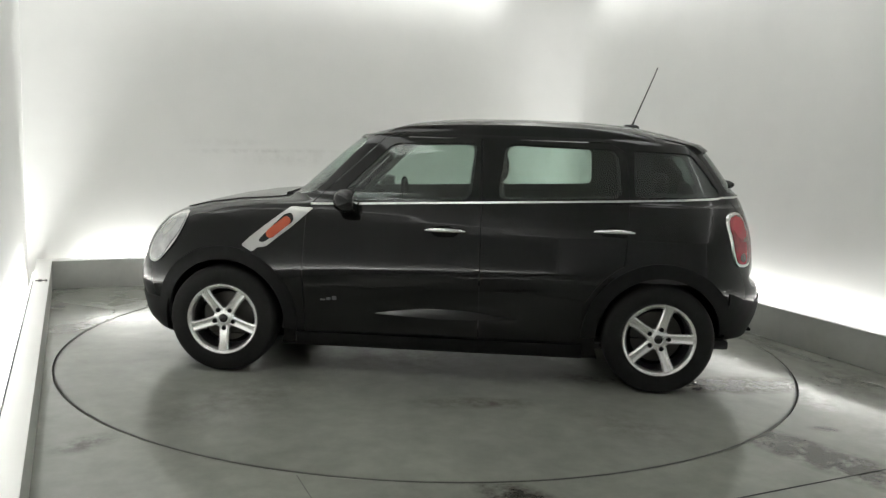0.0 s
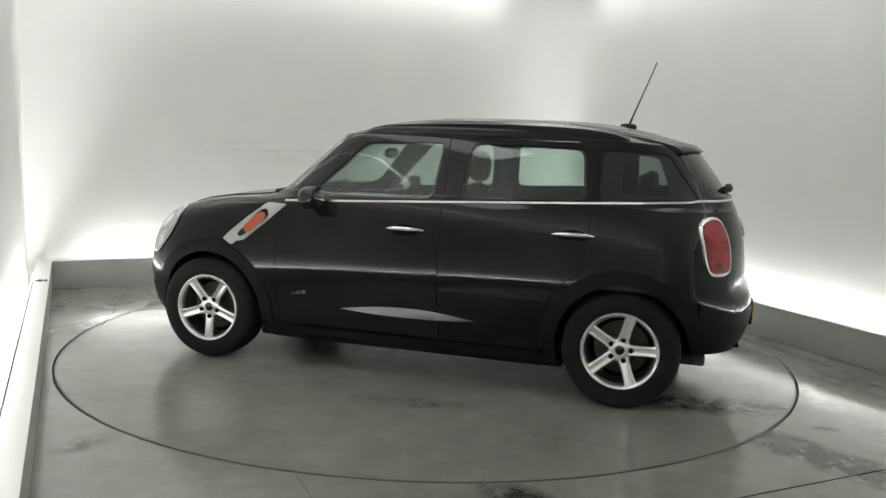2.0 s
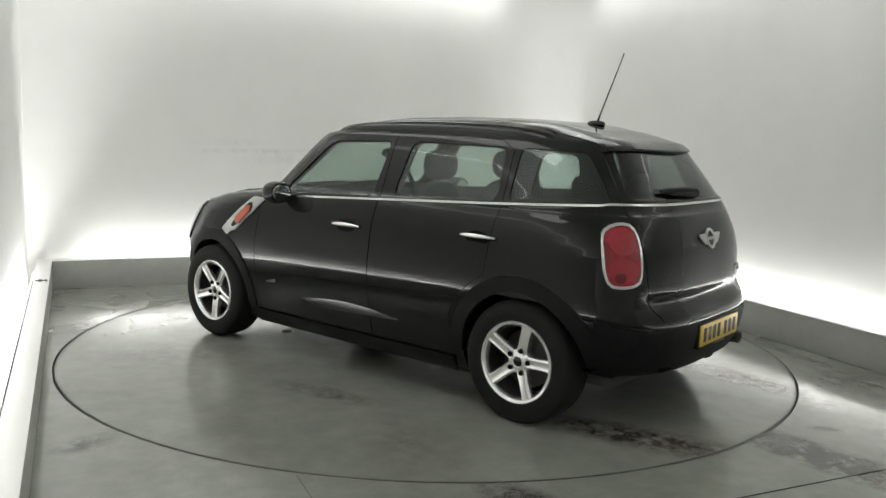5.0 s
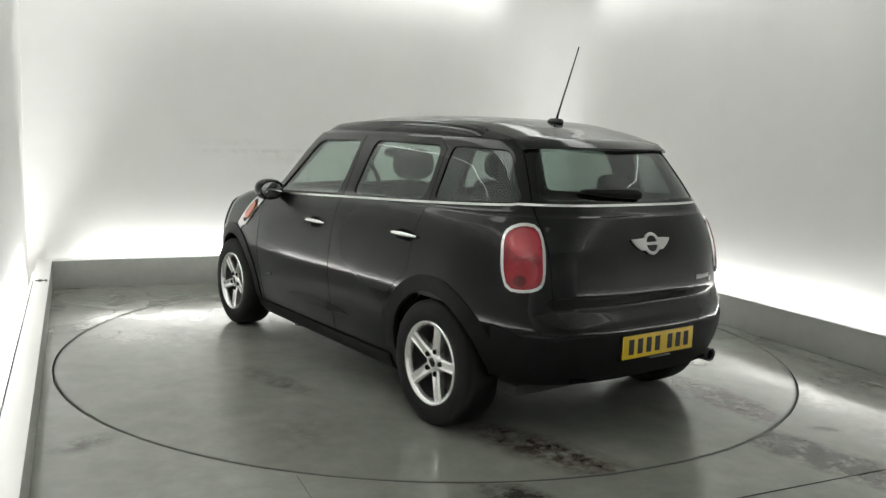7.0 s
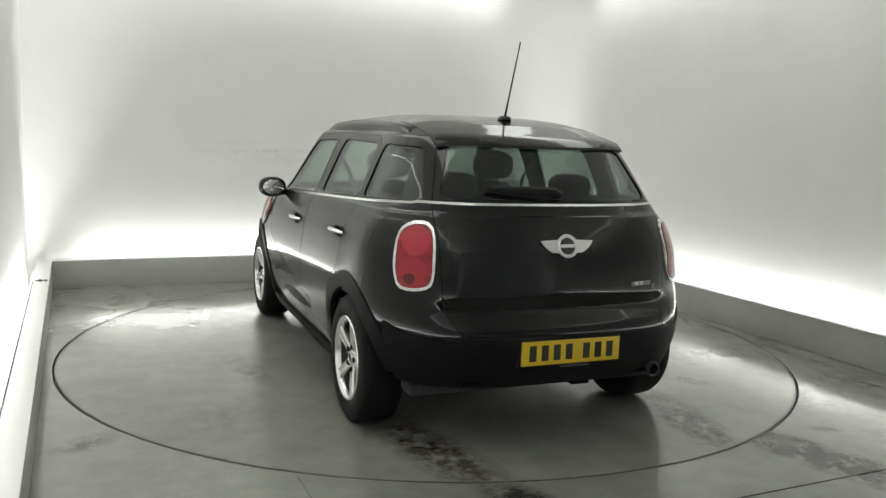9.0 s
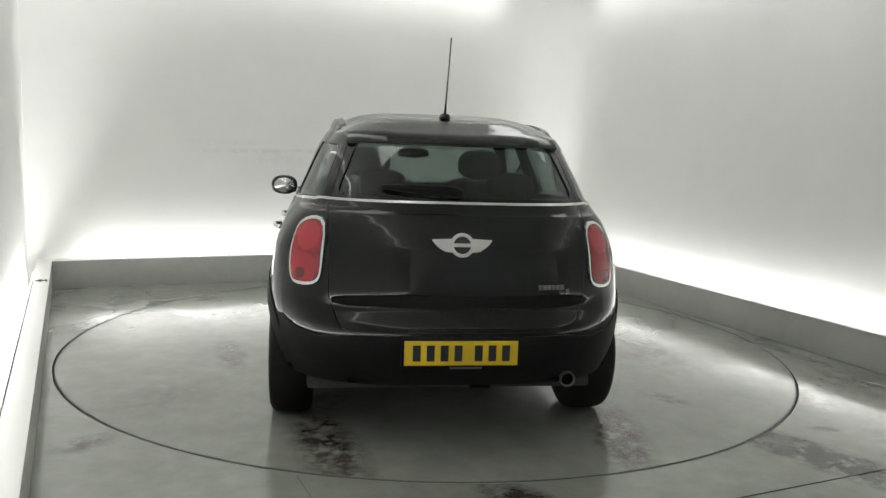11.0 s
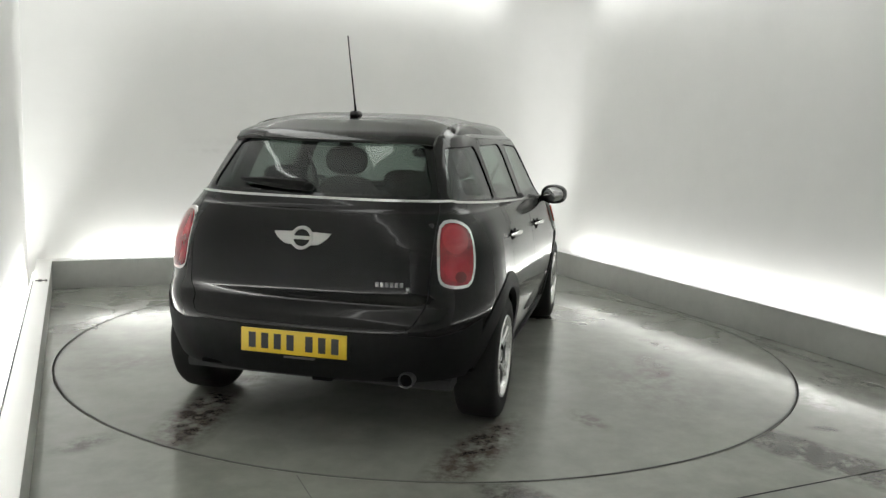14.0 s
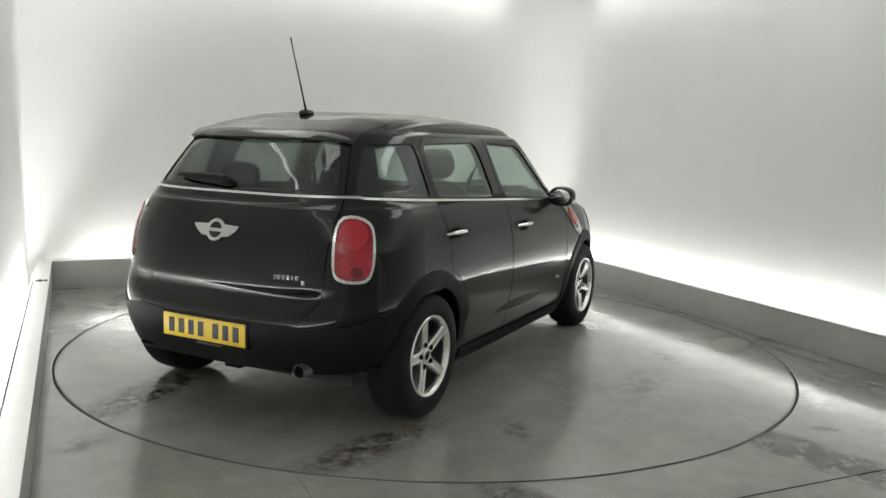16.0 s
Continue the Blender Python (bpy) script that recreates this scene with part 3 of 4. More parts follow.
def make_doors():
    for poly, win in ((FRONT_DOOR, FRONT_WIN), (REAR_DOOR, REAR_WIN)):
        me = panel(poly, "y", 0.35, 1.3, 0.0, -0.035, prism(win, "y", 0.3, 1.4))
        pane = panel(grown(win, 0.012), "y", 0.35, 1.3, -0.006, -0.011)
        hx = -0.025 if poly is FRONT_DOOR else -1.005
        hz = 0.912 if poly is FRONT_DOOR else 0.942
        for s in (1, -1):
            door = part("door", me if s > 0 else mirrored(me), paint, car)
            w = part("window", pane if s > 0 else mirrored(pane), glass, door)
            w.visible_shadow = False
            pts = [on_side(hx + 0.115 - 0.23 * k / 8, hz, 0.006 + 0.034 * math.sin(math.pi * k / 8) ** 0.5)[0] for k in range(9)]
            pts = [Vector((p.x, s * p.y, p.z)) for p in pts]
            bm = tube_bm(pts, 0.011, 10, [0.007, 0.010, 0.012, 0.013, 0.013, 0.013, 0.012, 0.010, 0.007])
            part("handle", bm, chrome, door, "chrome door handle")
            # black oval in place of the shade inside the body-coloured handle cup
            cup, _ = on_side(hx, hz - 0.006, 0.0035)
            part("handle_cup_shade", lathe_bm([(0.001, 0.0), (0.04, 0.0), (0.044, 0.003), (0.04, 0.005), (0.001, 0.005)], 20, False, Matrix.Translation((cup.x, s * cup.y + 0.0 * s, cup.z)) @ Matrix.Diagonal((1.75, s * 0.3, 0.86, 1))), well_mat, door)
    q = panel(grown(QUARTER_WIN, 0.012), "y", 0.35, 1.3, -0.006, -0.011)
    for w in both("quarter_window", q, quarter_glass, car):
        w.visible_shadow = False


def make_ends():
    me = panel(TAILGATE, "x", -2.6, -1.35, 0.0, -0.035, prism(REAR_WIN_HOLE, "x", -2.6, -1.2))
    gate = part("tailgate", me, paint, car)
    w = part("rear_window", panel(grown(REAR_WIN_HOLE, 0.012), "x", -2.6, -1.2, -0.006, -0.011), dark_glass, gate)
    w.visible_shadow = False
    w = part("windscreen", panel(grown(WINDSCREEN, 0.012), "x", 0.45, 1.5, -0.006, -0.011), glass, car)
    w.visible_shadow = False
    part("bonnet", panel(BONNET, "z", 0.9, 1.2, 0.006, -0.01), paint, car)


def flat_shape(points, thick, origin, xdir, ydir):
    """A flat plate over a 2D outline, standing on origin in the plane of xdir, ydir."""
    n = xdir.cross(ydir).normalized()
    bm = bmesh.new()
    a = [bm.verts.new(origin + xdir * p[0] + ydir * p[1]) for p in points]
    b = [bm.verts.new(origin + xdir * p[0] + ydir * p[1] + n * thick) for p in points]
    bm.faces.new(a[::-1])
    bm.faces.new(b)
    for i in range(len(a)):
        j = (i + 1) % len(a)
        bm.faces.new((a[i], a[j], b[j], b[i]))
    return bm


make_shell()
make_doors()
make_ends()


# ---- the car's parts ----
def ring_poly(cx, cz, r0, r1, a0, a1, n=28):
    return arc(cx, cz, r1, a0, a1, n) + arc(cx, cz, r0, a1, a0, n)


def make_moulding():
    """A slim facet low on each flank that leans upwards."""
    for s in (1, -1):
        bm = bmesh.new()
        rows = []
        for k in range(25):
            u = k / 24
            x, rise = 0.38 - 0.85 * u, math.sin(math.pi * u) ** 0.9
            mid = 0.404 + 0.012 * math.sin(math.pi * u)
            row = [on_side(x, mid + (0.030 - 0.0187 * j) * rise, 0.0006 + 0.0052 * j * rise)[0] for j in range(4)] + [on_side(x, mid - 0.034 * rise, 0.0005)[0], on_side(x, mid, -0.004)[0]]
            rows.append([bm.verts.new((q.x, q.y * s, q.z)) for q in row])
        for a, b in zip(rows, rows[1:]):
            for j in range(6):
                k = (j + 1) % 6
                bm.faces.new((a[j], a[k], b[k], b[j]))
        bm.faces.new(rows[0])
        bm.faces.new(rows[-1][::-1])
        part("door_moulding", bm, paint, car, smooth=60)


def make_cladding():
    both("arch_cladding", panel(ring_poly(AX, HUB_Z, 0.366, 0.445, -10, 187), "y", 0.45, 1.3, 0.007, -0.02), plastic, car, "black plastic wheel arch cladding")
    both("arch_cladding", panel(ring_poly(-AX, HUB_Z, 0.366, 0.450, -2, 176), "y", 0.45, 1.3, 0.007, -0.02), plastic, car, "black plastic wheel arch cladding")
    both("sill", panel([(0.86, 0.172), (0.86, 0.262), (-0.86, 0.262), (-0.86, 0.172)], "y", 0.45, 1.3, 0.012, -0.02), plastic, car, "black plastic sill cladding")
    low = [(-1.1, 0.33), (-0.6, 0.315), (0.6, 0.315), (1.1, 0.33), (1.1, 0.66), (0.86, 0.625), (0.76, 0.565), (0.64, 0.540), (0.48, 0.558), (-0.48, 0.558), (-0.64, 0.540), (-0.76, 0.565), (-0.86, 0.625), (-1.1, 0.66)]
    part("rear_bumper", panel(low, "x", -2.6, -1.70, 0.007, -0.02), plastic, car, "black plastic lower rear bumper")
    part("front_bumper", panel([(-1.1, 0.172), (1.1, 0.172), (1.1, 0.42), (-1.1, 0.42)], "x", 1.70, 2.6, 0.007, -0.02), plastic, car, "black plastic lower front bumper")
    part("underbody", box_bm(-1.93, 1.80, -0.515, 0.515, 0.325, 0.345, 0.008), well_mat, car)
    for s in (1, -1):
        for cx in (AX, -AX):
            bm = lathe_bm([(0.001, 0.50), (0.385, 0.50), (0.385, 0.79), (0.377, 0.79), (0.377, 0.51), (0.001, 0.51)], 48, False, pose(cx, 0, HUB_Z) @ Matrix.Diagonal((1, s, 1, 1)))
            for v in bm.verts:
                v.co.z = max(v.co.z, (0.335 if v.co.x < -AX else 0.31) if cx < 0 else 0.22)
            part("wheel_well", bm, well_mat, car)


def make_wheel(cx, s, phase):
    """A five-spoke alloy wheel: the rim, with tyre, spokes, bolts, cap and brake disc on it."""
    m = pose(cx, 0, HUB_Z) @ Matrix.Diagonal((1, s, 1, 1))
    face = 0.885
    rim = part("wheel", lathe_bm([(0.213, face - 0.008), (0.217, face + 0.001), (0.213, face + 0.007), (0.206, face + 0.007), (0.198, face + 0.001), (0.193, face - 0.012), (0.190, face - 0.03), (0.186, face - 0.10), (0.186, face - 0.185),
                                  (0.205, face - 0.195), (0.205, face - 0.20), (0.193, face - 0.19), (0.194, face - 0.03)], 64, True, m), alloy, car, "silver five-spoke alloy wheel")
    t = face - 0.1025
    prof = [(0.204, t - 0.095), (0.216, t - 0.104), (0.262, t - 0.110), (0.296, t - 0.106), (0.313, t - 0.097), (0.322, t - 0.080), (0.325, t - 0.05), (0.326, t), (0.325, t + 0.05),
            (0.322, t + 0.080), (0.313, t + 0.097), (0.296, t + 0.106), (0.262, t + 0.110), (0.240, t + 0.108), (0.224, t + 0.102), (0.214, t + 0.094)]
    bm = lathe_bm(prof, 72, True, m)
    part("tyre", bm, rubber, rim, "black rubber tyre")
    part("rim_barrel", lathe_bm([(0.1845, face - 0.022), (0.1855, face - 0.022), (0.1845, face - 0.158), (0.1835, face - 0.158)], 48, True, m), alloy_dark, rim, "dull inner barrel of the wheel")
    part("brake_disc", lathe_bm([(0.001, face - 0.11), (0.15, face - 0.11), (0.152, face - 0.115), (0.15, face - 0.13), (0.001, face - 0.13)], 40, False, m), disc_steel, rim)
    part("wheel_back", lathe_bm([(0.001, face - 0.16), (0.185, face - 0.16), (0.185, face - 0.165), (0.001, face - 0.165)], 32, False, m), well_mat, rim)
    part("hub", lathe_bm([(0.001, face - 0.024), (0.050, face - 0.024), (0.064, face - 0.030), (0.070, face - 0.05), (0.06, face - 0.10), (0.001, face - 0.10)], 40, False, m), alloy, rim)
    part("hub_cap", lathe_bm([(0.001, face - 0.016), (0.022, face - 0.017), (0.027, face - 0.020), (0.028, face - 0.026), (0.001, face - 0.026)], 24, False, m), trim_black, rim, "black centre cap")
    part("cap_ring", lathe_bm([(0.0255, face - 0.018), (0.029, face - 0.0155), (0.031, face - 0.018), (0.030, face - 0.027), (0.0265, face - 0.027)], 28, True, m), alloy, rim)
    for k in range(5):
        a = phase + 72 * k
        spin = m @ pose(0, 0, 0, 0, -a, 0)
        bm = bmesh.new()
        # radius, half width, height and depth along the spoke, from the hub to the rim
        rows = []
        for r, w, h, d in ((0.020, 0.020, -0.026, 0.05), (0.045, 0.031, -0.022, 0.05), (0.075, 0.030, -0.017, 0.045), (0.110, 0.0285, -0.012, 0.04), (0.150, 0.029, -0.007, 0.035), (0.180, 0.031, -0.004, 0.03), (0.200, 0.036, -0.001, 0.025)):
            f = face + h
            rows.append([bm.verts.new((r, f - d, -w)), bm.verts.new((r, f - 0.010, -w)), bm.verts.new((r, f - 0.001, -w * 0.68)), bm.verts.new((r, f - 0.004, -w * 0.30)), bm.verts.new((r, f - 0.004, w * 0.30)),
                         bm.verts.new((r, f - 0.001, w * 0.68)), bm.verts.new((r, f - 0.010, w)), bm.verts.new((r, f - d, w))])
        for p, q in zip(rows, rows[1:]):
            for j in range(8):
                i = (j + 1) % 8
                bm.faces.new((p[j], p[i], q[i], q[j]))
        bm.faces.new(rows[0])
        bm.faces.new(rows[-1][::-1])
        bmesh.ops.transform(bm, matrix=spin, verts=bm.verts)
        part("spoke", bm, alloy, rim, smooth=25)
        b = spin @ pose(0.060, 0, 0)
        part("wheel_bolt", lathe_bm([(0.001, face - 0.018), (0.006, face - 0.017), (0.0125, face - 0.0165), (0.0130, face - 0.030), (0.001, face - 0.030)], 12, False, b), well_mat, rim)


def make_lamps():
    lamp = smooth_loop(LAMP, 1)
    hole = prism(grown(lamp, -0.011), "x", -0.5, 0.5)
    bmesh.ops.transform(hole, matrix=LAMP_TURN, verts=hole.verts)
    frame_ring = panel(grown(lamp, 0.003), "x", -0.4, 0.3, 0.010, -0.02, hole, LAMP_TURN)
    lens = panel(grown(lamp, -0.012), "x", -0.4, 0.3, 0.014, -0.015, None, LAMP_TURN)
    for s in (1, -1):
        ob = part("tail_lamp", lens if s > 0 else mirrored(lens), red_lens, car, "red tail lamp lens")
        part("chrome_ring", frame_ring if s > 0 else mirrored(frame_ring), chrome, ob, "chrome lamp surround")
        for y, z, ry, rz, off, mat_ in ((0.022, 0.985, 0.070, 0.066, 0.0146, red_bright), (0.022, 0.850, 0.068, 0.058, 0.0146, red_glow), (0.040, 0.812, 0.030, 0.026, 0.0152, red_deep)):
            spot = panel([(y + ry * math.cos(k * math.pi / 12), z + rz * math.sin(k * math.pi / 12)) for k in range(24)], "x", -0.4, 0.3, off, 0.010, None, LAMP_TURN)
            part("reflector", spot if s > 0 else mirrored(spot), mat_, ob)
    head = smooth_loop([(1.555, 0.945), (1.63, 0.945), (1.72, 0.875), (1.80, 0.765), (1.82, 0.655), (1.74, 0.645), (1.66, 0.74), (1.585, 0.85)], 3)
    ring = boolean(panel(grown(head, 0.012), "y", 0.2, 1.3, 0.008, -0.015), as_mesh(prism(grown(head, -0.004), "y", 0.1, 1.4)), "DIFFERENCE")
    blend_normals(ring)
    lens = panel(grown(head, -0.005), "y", 0.2, 1.3, 0.012, -0.01)
    bowl = panel(smooth_loop([(1.625, 0.915), (1.67, 0.895), (1.735, 0.815), (1.70, 0.800), (1.64, 0.870)], 3), "y", 0.2, 1.3, 0.0126, 0.006)
    for s in (1, -1):
        ob = part("headlamp", lens if s > 0 else mirrored(lens), clear_lens, car, "clear headlamp with chrome surround")
        part("chrome_ring", ring if s > 0 else mirrored(ring), chrome, ob)
        part("lamp_bowl", bowl if s > 0 else mirrored(bowl), chrome, ob)
    grille = round_poly([(1.185, 0.782), (1.118, 0.744), (1.085, 0.772), (1.035, 0.778), (0.955, 0.845), (0.880, 0.905), (0.760, 1.016), (0.895, 1.020), (1.02, 0.925), (1.13, 0.835)], 0.014)
    sur = panel(grille, "y", 0.45, 1.3, 0.008, -0.02)
    slot = round_poly([(1.085, 0.812), (1.05, 0.800), (0.870, 0.935), (0.885, 0.985), (0.93, 0.975)], 0.03)
    well = panel(slot, "y", 0.45, 1.3, 0.010, 0.0)
    a, b = Vector((1.005, 0.858)), Vector((0.915, 0.935))
    d = (b - a).normalized()
    nrm = Vector((-d.y, d.x))
    cap = [tuple(b + 0.027 * (math.sin(math.pi * k / 10) * d + math.cos(math.pi * k / 10) * nrm)) for k in range(11)]
    cap += [tuple(a + 0.027 * (-math.sin(math.pi * k / 10) * d - math.cos(math.pi * k / 10) * nrm)) for k in range(11)]
    lens = panel(cap, "y", 0.45, 1.3, 0.020, 0.002)
    for s in (1, -1):
        ob = part("side_grille", sur if s > 0 else mirrored(sur), satin, car, "satin silver wing grille")
        part("grille_slot", well if s > 0 else mirrored(well), trim_black, ob)
        part("indicator", lens if s > 0 else mirrored(lens), amber, ob, "amber side indicator")


def belt_z(x):
    return float(np.interp(x, [-1.9, -1.64, -1.08, -0.22, 0.75, 0.95], [1.150, 1.145, 1.118, 1.079, 1.036, 1.03]))


def make_belt():
    """The chrome line under the windows, round the back from one wing to the other."""
    xs = [0.78 - 0.04 * k for k in range(61)]
    pts = [on_side(x, belt_z(x), 0.001) for x in xs]
    rear = [on_rear(0.70 - 0.05 * k, 1.151, 0.001) for k in range(29)]
    last = pts[-1][0]
    run = pts + [r for r in rear if r[0].x < last.x - 0.02 or abs(r[0].y) < abs(last.y) - 0.02]
    run = [r for r in run if not (abs(r[0].y) > abs(last.y) - 0.01 and r[0].y < 0)]
    run += [(Vector((p.x, -p.y, p.z)), Vector((n.x, -n.y, n.z))) for p, n in reversed(pts)]
    bm = bmesh.new()
    rows = []
    for p, n in run:
        up = Vector((0, 0, 1))
        rows.append([bm.verts.new(p - up * 0.007), bm.verts.new(p - up * 0.006 + n * 0.006), bm.verts.new(p + up * 0.006 + n * 0.006), bm.verts.new(p + up * 0.007)])
    for a, b in zip(rows, rows[1:]):
        for j in range(4):
            k = (j + 1) % 4
            bm.faces.new((a[j], a[k], b[k], b[j]))
    bm.faces.new(rows[0])
    bm.faces.new(rows[-1][::-1])
    part("chrome_strip", bm, chrome, car, "thin chrome strip under the windows")


def blob(x, y, z, sx, sy, sz, power=2.6, seg=28):
    """A soft rounded block."""
    bm = bmesh.new()
    bmesh.ops.create_uvsphere(bm, u_segments=seg, v_segments=seg // 2, radius=1)
    for v in bm.verts:
        c = v.co
        k = (abs(c.x) ** power + abs(c.y) ** power + abs(c.z) ** power) ** (-1 / power)
        v.co = Vector((x + sx * c.x * k, y + sy * c.y * k, z + sz * c.z * k))
    return bm


def make_mirrors():
    for s in (1, -1):
        bm = blob(0.545, 0.928 * s, 1.072, 0.078, 0.094, 0.070, 2.4)
        for v in bm.verts:
            if v.co.x < 0.500:
                v.co.x = 0.500
        ob = part("door_mirror", bm, trim_black, car, "black door mirror")
        part("mirror_glass", lathe_bm([(0.001, 0.0), (0.92, 0.0), (0.97, 0.002), (0.97, 0.012), (0.001, 0.012)], 32, False, pose(0.496, 0.928 * s, 1.072, 0, 0, -90) @ Matrix.Diagonal((0.074, 1, 0.053, 1))), mirror_mat, ob)
        part("mirror_arm", tube_bm([(0.60, 0.78 * s, 1.035), (0.585, 0.84 * s, 1.035), (0.57, 0.90 * s, 1.045)], 0.022, 10, [0.03, 0.022, 0.024]), trim_black, ob)


def make_rear_details():
    # plate: bars stand in for its characters
    px = on_rear(0.0, 0.485)[0].x - 0.014
    frame_ = part("number_plate", box_bm(px - 0.004, px + 0.004, -0.262, 0.262, 0.428, 0.541, 0.002), plate_mat, car, "yellow rear number plate")
    for k in range(7):
        y = 0.205 - 0.0635 * k - (0.03 if k > 3 else 0)
        part("character_bar", box_bm(px - 0.0055, px - 0.004, y - 0.018, y + 0.018, 0.448, 0.522), ink, frame_)
    part("plate_holder", box_bm(px + 0.004, px + 0.03, -0.275, 0.275, 0.418, 0.551, 0.004), plastic, car)
    part("plate_lamp_bar", box_bm(px + 0.002, px + 0.03, -0.10, 0.05, 0.409, 0.416, 0.002), alloy_dark, car)
    # winged emblem
    o = on_rear(0.0, 0.966, 0.006)[0]
    tilt = math.atan2(on_rear(0, 1.02)[0].x - on_rear(0, 0.92)[0].x, 0.10)
    m = Matrix.Translation(o) @ Euler((0, tilt, 0)).to_matrix().to_4x4()
    wing = [(0.045, 0.030), (0.140, 0.026), (0.132, 0.012), (0.118, -0.004), (0.100, -0.018), (0.080, -0.030), (0.056, -0.032), (0.040, -0.034)]
    rim = lathe_bm([(0.040, -0.002), (0.042, -0.007), (0.055, -0.007), (0.057, -0.002), (0.055, 0.004), (0.042, 0.004)], 40, True, m @ pose(0, 0, 0, 0, 0, -90))
    ob = part("emblem", rim, satin, car, "silver winged emblem")
    part("emblem_disc", lathe_bm([(0.001, -0.002), (0.041, -0.002), (0.041, 0.003), (0.001, 0.003)], 32, False, m @ pose(0, 0, 0, 0, 0, -90)), trim_black, ob)
    part("emblem_bar", box_bm(-0.007, 0.0, -0.040, 0.040, -0.008, 0.008, 0.001, 1, m), satin, ob)
    for s in (1, -1):
        bm = flat_shape([(p[0] * s, p[1]) for p in wing], 0.007, Vector((0.003, 0, 0)), Vector((0, 1, 0)), Vector((0, 0, 1)))
        bmesh.ops.transform(bm, matrix=m @ Matrix.Translation((-0.007, 0, 0)), verts=bm.verts)
        part("emblem_wing", bm, satin, ob)
    # model lettering: unreadable, as bars
    for k in range(7):
        y = -0.375 - 0.022 * k - (0.008 if k == 6 else 0)
        z = 0.775 if k < 6 else 0.755
        p = on_rear(y, z, 0.003)[0]
        part("lettering_bar", box_bm(p.x - 0.003, p.x + 0.004, y - 0.0085, y + 0.0085, z - 0.011, z + 0.011, 0.001, 1), letter_mat, car)
    for s in (1, -1):
        for k in range(3):
            p = on_side(0.69 - 0.035 * k, 0.475 + 0.006 * k, 0.003)[0]
            part("lettering_bar", box_bm(p.x - 0.013, p.x + 0.013, s * p.y - 0.003, s * p.y + 0.003, p.z - 0.005 - 0.003 * k, p.z + 0.005 + 0.003 * k, 0.001, 1), alloy_dark, car)
    # rear wiper
    pts = [on_rear(0.02 + 0.05 * k, 1.198 + 0.002 * k, 0.016)[0] for k in range(8)]
    arm = part("rear_wiper", tube_bm(pts, 0.012, 8, [0.026, 0.028, 0.028, 0.026, 0.023, 0.019, 0.014, 0.008]), plastic, car, "black rear wiper")
    p = on_rear(0.02, 1.195, 0.01)[0]
    part("wiper_cap", blob(p.x, p.y, p.z, 0.028, 0.035, 0.022), plastic, arm)
    # spoiler lip above the rear window
    bm = bmesh.new()
    rows = []
    for k in range(33):
        u = -1 + 2 * k / 32
        y = 0.525 * u
        back = 0.115 * abs(u) ** 2.6
        roof = [TREE.ray_cast(Vector((x + back, y, 3)), Vector((0, 0, -1)))[0].z + 0.003 for x in (-1.36, -1.46, -1.54)]
        tip = min(1.482, roof[2] - 0.022)
        row = [(-1.36, roof[0]), (-1.46, roof[1] + 0.003), (-1.54, roof[2] + 0.003), (-1.615, tip + 0.008), (-1.660, tip - 0.024), (-1.662, tip - 0.032), (-1.645, tip - 0.038), (-1.52, tip - 0.034), (-1.36, roof[0] - 0.03)]
        rows.append([bm.verts.new((x + back, y, z)) for x, z in row])
    for a, b in zip(rows, rows[1:]):
        for j in range(9):
            k = (j + 1) % 9
            bm.faces.new((a[j], a[k], b[k], b[j]))
    bm.faces.new(rows[0])
    bm.faces.new(rows[-1][::-1])
    part("spoiler", bm, paint, car)
    part("exhaust_pipe", lathe_bm([(0.030, -0.20), (0.035, -0.20), (0.037, 0.01), (0.035, 0.015), (0.030, 0.012)], 28, True, pose(-1.932, -0.527, 0.337, 0, 0, 90)), alloy_dark, car, "round dull steel exhaust pipe")
    part("exhaust_inside", lathe_bm([(0.001, 0.0), (0.031, 0.0), (0.031, -0.01), (0.001, -0.01)], 20, False, pose(-1.932, -0.527, 0.337, 0, 0, 90)), well_mat, car)
    part("tow_bracket", box_bm(-1.93, -1.80, -0.16, -0.06, 0.29, 0.327, 0.01), well_mat, car)
    # aerial on the roof
    base = TREE.ray_cast(Vector((-1.20, 0, 3)), Vector((0, 0, -1)))[0]
    ob = part("aerial_base", blob(base.x + 0.005, 0, base.z + 0.006, 0.055, 0.028, 0.022), trim_black, car)
    part("aerial", tube_bm([(base.x, 0, base.z + 0.015), (base.x - 0.02, 0, base.z + 0.07), (base.x - 0.13, 0, base.z + 0.36), (base.x - 0.145, 0, base.z + 0.405)], 0.004, 8, [0.008, 0.0048, 0.0032, 0.0036]), trim_black, ob)
    # front wiper arms at the foot of the windscreen
    for y0, y1 in ((0.55, -0.05), (0.02, -0.5)):
        part("front_wiper", tube_bm([(0.99, y0, 1.075), (0.96, (y0 + y1) / 2, 1.09), (0.95, y1, 1.10)], 0.009, 8), plastic, car)


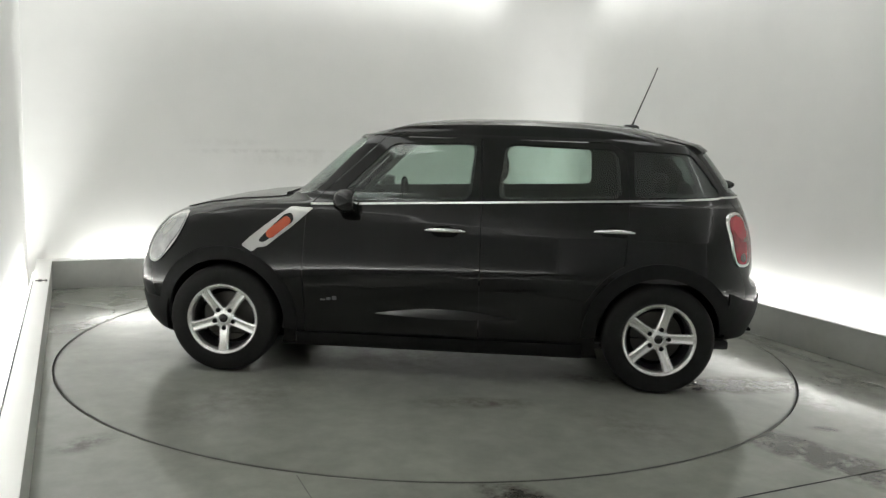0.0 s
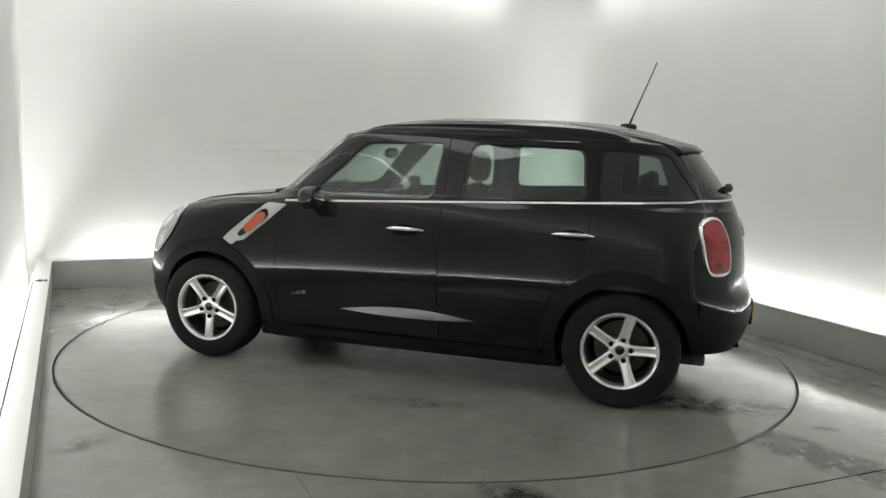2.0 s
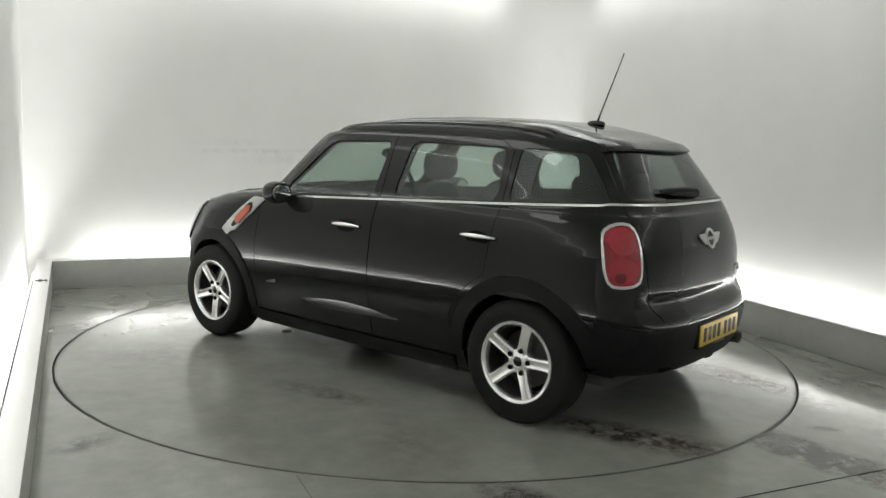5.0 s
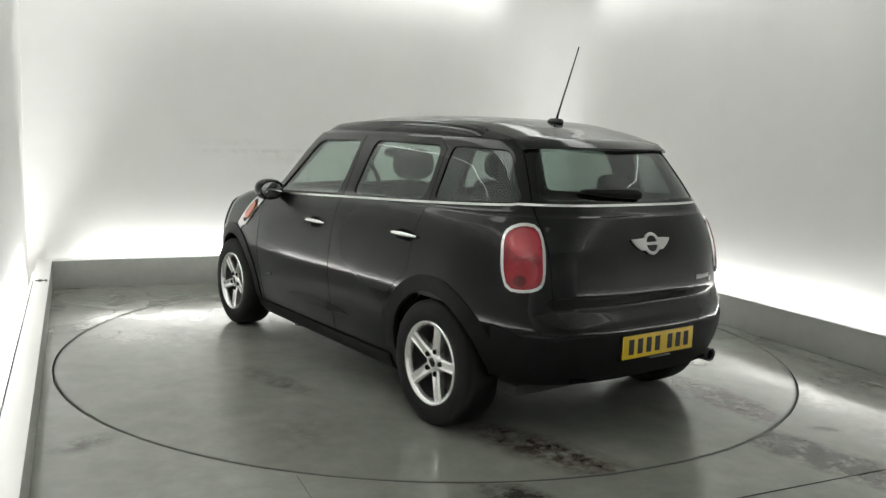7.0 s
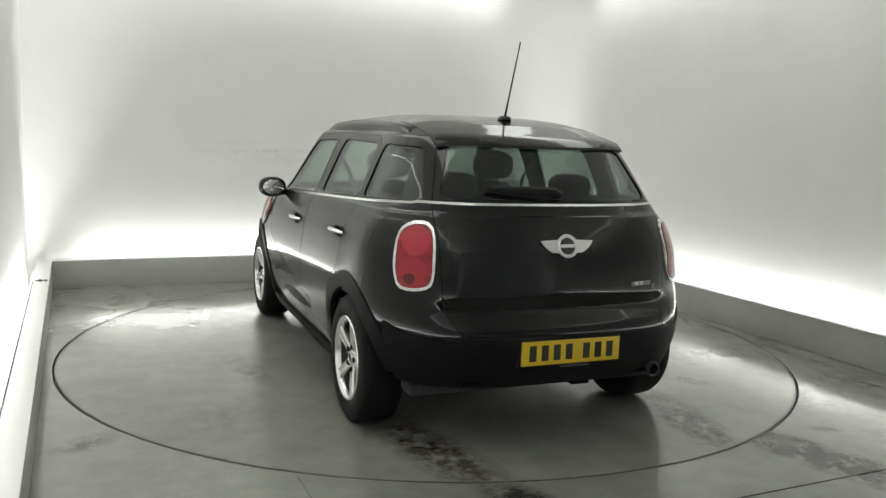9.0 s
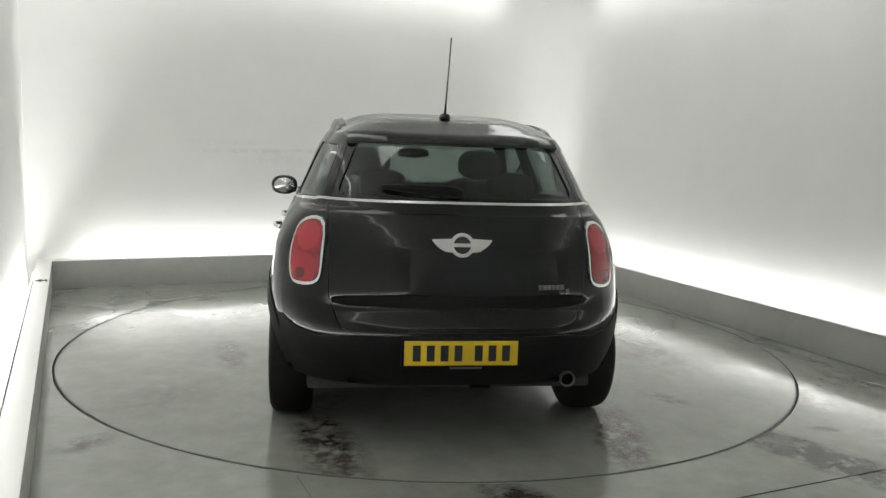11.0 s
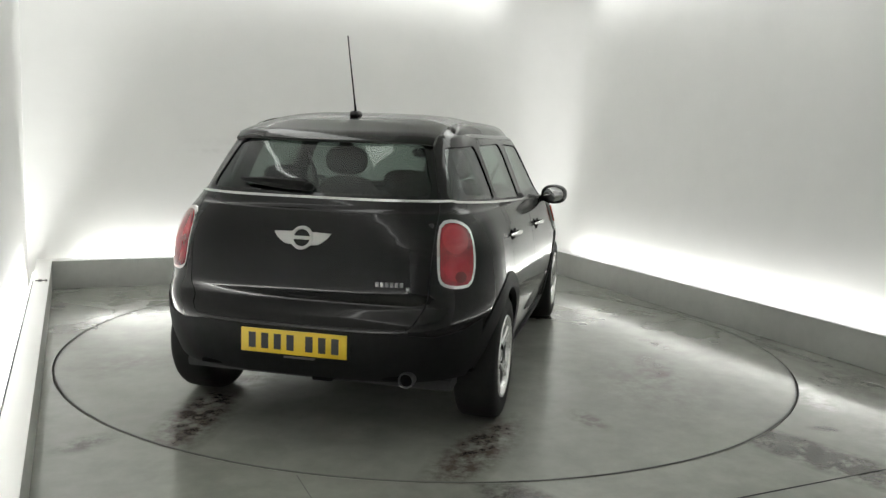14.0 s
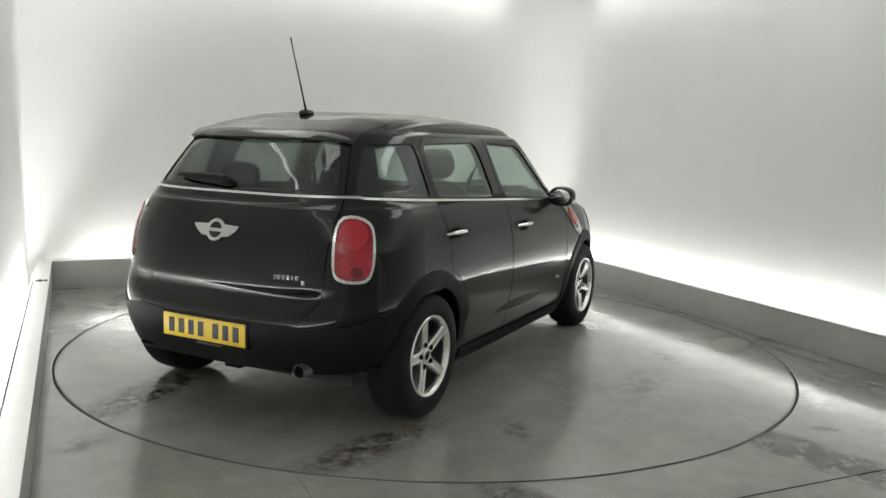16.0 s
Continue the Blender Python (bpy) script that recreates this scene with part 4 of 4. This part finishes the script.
def make_lining():
    """Dark trim inside the doors, pillars and roof, with openings a little smaller than the panes."""
    quarter = round_poly([(-1.235, 1.168), (-1.51, 1.172), (-1.425, 1.385), (-1.235, 1.395)], 0.04)
    holes = bmesh.new()
    for poly in (grown(FRONT_WIN, -0.018), grown(REAR_WIN, -0.018), quarter):
        prism(poly, "y", 0.3, 1.4, holes)
    side = panel([(-1.66, 0.66), (0.74, 0.66), (0.74, 1.01), (0.33, 1.44), (-1.56, 1.44), (-1.66, 1.30)], "y", 0.50, 1.3, -0.014, -0.037, holes)
    both("side_trim", side, lining, car, "dark grey trim inside the cabin")
    part("headlining", panel(round_poly([(0.36, -0.53), (0.36, 0.53), (-1.46, 0.47), (-1.46, -0.47)], 0.05), "z", 1.30, 1.7, -0.030, -0.037), lining, car)


def make_rails():
    """Flush rails along the edges of the roof, standing a little proud of it."""
    for s in (1, -1):
        bm = bmesh.new()
        rows = []
        for k in range(41):
            u = k / 40
            x = 0.36 - 1.62 * u
            lift = 0.041 * math.sin(math.pi * u) ** 0.45
            y = 0.572 - 0.02 * abs(2 * u - 1) ** 3
            inn, top, out = [TREE.ray_cast(Vector((x, q, 3)), Vector((0, 0, -1)))[0].z for q in (y - 0.035, y, y + 0.030)]
            row = [(y - 0.038, inn - 0.004), (y - 0.030, inn + lift * 0.55), (y - 0.012, top + lift * 0.95), (y + 0.008, top + lift * 0.90), (y + 0.028, out + lift * 0.62), (y + 0.036, out - 0.012)]
            rows.append([bm.verts.new((x, q * s, z)) for q, z in row])
        for a, b in zip(rows, rows[1:]):
            for j in range(6):
                i = (j + 1) % 6
                bm.faces.new((a[j], a[i], b[i], b[j]))
        bm.faces.new(rows[0])
        bm.faces.new(rows[-1][::-1])
        part("roof_rail", bm, paint, car, "black roof rail", smooth=60)


def make_cabin():
    part("cabin_floor", box_bm(-1.75, 1.0, -0.70, 0.70, 0.24, 0.30, 0.02), cabin, car)
    dash = part("dashboard", blob(0.72, 0, 0.90, 0.28, 0.70, 0.13, 3.5), cabin, car, "charcoal dashboard")
    part("steering_wheel", lathe_bm([(0.172 + 0.015 * math.cos(2 * math.pi * k / 10), 0.015 * math.sin(2 * math.pi * k / 10)) for k in range(10)], 36, True, pose(0.36, -0.36, 0.98, 0, -24, 90)), trim_black, dash)
    part("steering_boss", blob(0.38, -0.36, 0.98, 0.04, 0.16, 0.05), trim_black, dash)
    part("interior_mirror", blob(0.40, 0.0, 1.335, 0.018, 0.120, 0.036), trim_black, car)
    for s in (1, -1):
        seat = part("front_seat", blob(0.06, 0.36 * s, 0.52, 0.27, 0.25, 0.12, 4), cabin, car, "charcoal cloth seat")
        bm = blob(0, 0, 0.33, 0.080, 0.245, 0.35, 3.0)
        bmesh.ops.transform(bm, matrix=pose(-0.16, 0.36 * s, 0.52, 0, -14, 0), verts=bm.verts)
        part("seat_back", bm, cabin, seat)
        part("headrest", blob(-0.33, 0.36 * s, 1.285, 0.060, 0.142, 0.095, 2.6), cabin, seat)
        for d in (0.045, -0.045):
            part("headrest_post", tube_bm([(-0.32, 0.36 * s + d, 1.09), (-0.33, 0.36 * s + d, 1.23)], 0.008, 8), chrome, seat)
        rear = part("rear_seat", blob(-0.98, 0.33 * s, 0.55, 0.26, 0.31, 0.12, 4), cabin, car, "charcoal cloth seat")
        bm = blob(0, 0, 0.28, 0.07, 0.31, 0.30, 4)
        bmesh.ops.transform(bm, matrix=pose(-1.20, 0.33 * s, 0.55, 0, -14, 0), verts=bm.verts)
        part("seat_back", bm, cabin, rear)
        part("headrest", blob(-1.345, 0.34 * s, 1.21, 0.045, 0.125, 0.070, 3), cabin, rear)
    part("parcel_shelf", box_bm(-1.80, -1.40, -0.60, 0.60, 1.03, 1.055, 0.008), cabin, car)
    for s in (1, -1):
        belt = [(-0.28, 0.66 * s, 1.33), (-0.30, 0.60 * s, 1.20), (-0.32, 0.56 * s, 1.05)]
        part("seat_belt", tube_bm(belt, 0.014, 6), trim_black, car)


make_cladding()
make_moulding()
for cx_, phase_ in ((AX, 54), (-AX, 33)):
    for side_ in (1, -1):
        make_wheel(cx_, side_, phase_)
make_lamps()
make_belt()
make_mirrors()
make_rear_details()
make_rails()
make_lining()
make_cabin()


# ---- what moves ----
AXIS_OFFSET = (-0.1245, 0.1254)
HEADING = [(0, 175.58), (0.5, 172.31), (1, 169.02), (1.5, 165.67), (2, 162.22), (2.5, 158.69), (3, 155.08), (3.5, 151.4), (4, 147.68),
           (4.5, 143.95), (5, 140.22), (5.5, 136.49), (6, 132.78), (6.5, 129.11), (7, 125.55), (7.5, 122.07), (8, 118.59), (8.5, 115.12), (9, 111.57),
           (9.5, 108.02), (10, 104.47), (10.5, 100.92), (11, 97.38), (11.5, 93.84), (12, 90.31), (12.5, 86.79), (13, 83.26), (13.5, 79.76),
           (14, 76.24), (14.5, 72.74), (15, 69.24), (15.5, 65.77), (16, 62.25)]


def motions():
    walk(turntable, [(t, pose(0, 0, 0, 0, 0, a)) for t, a in HEADING])
    walk(car, [(t, pose(0, 0, 0, 0, 0, a) @ pose(*AXIS_OFFSET, 0)) for t, a in HEADING])


motions()
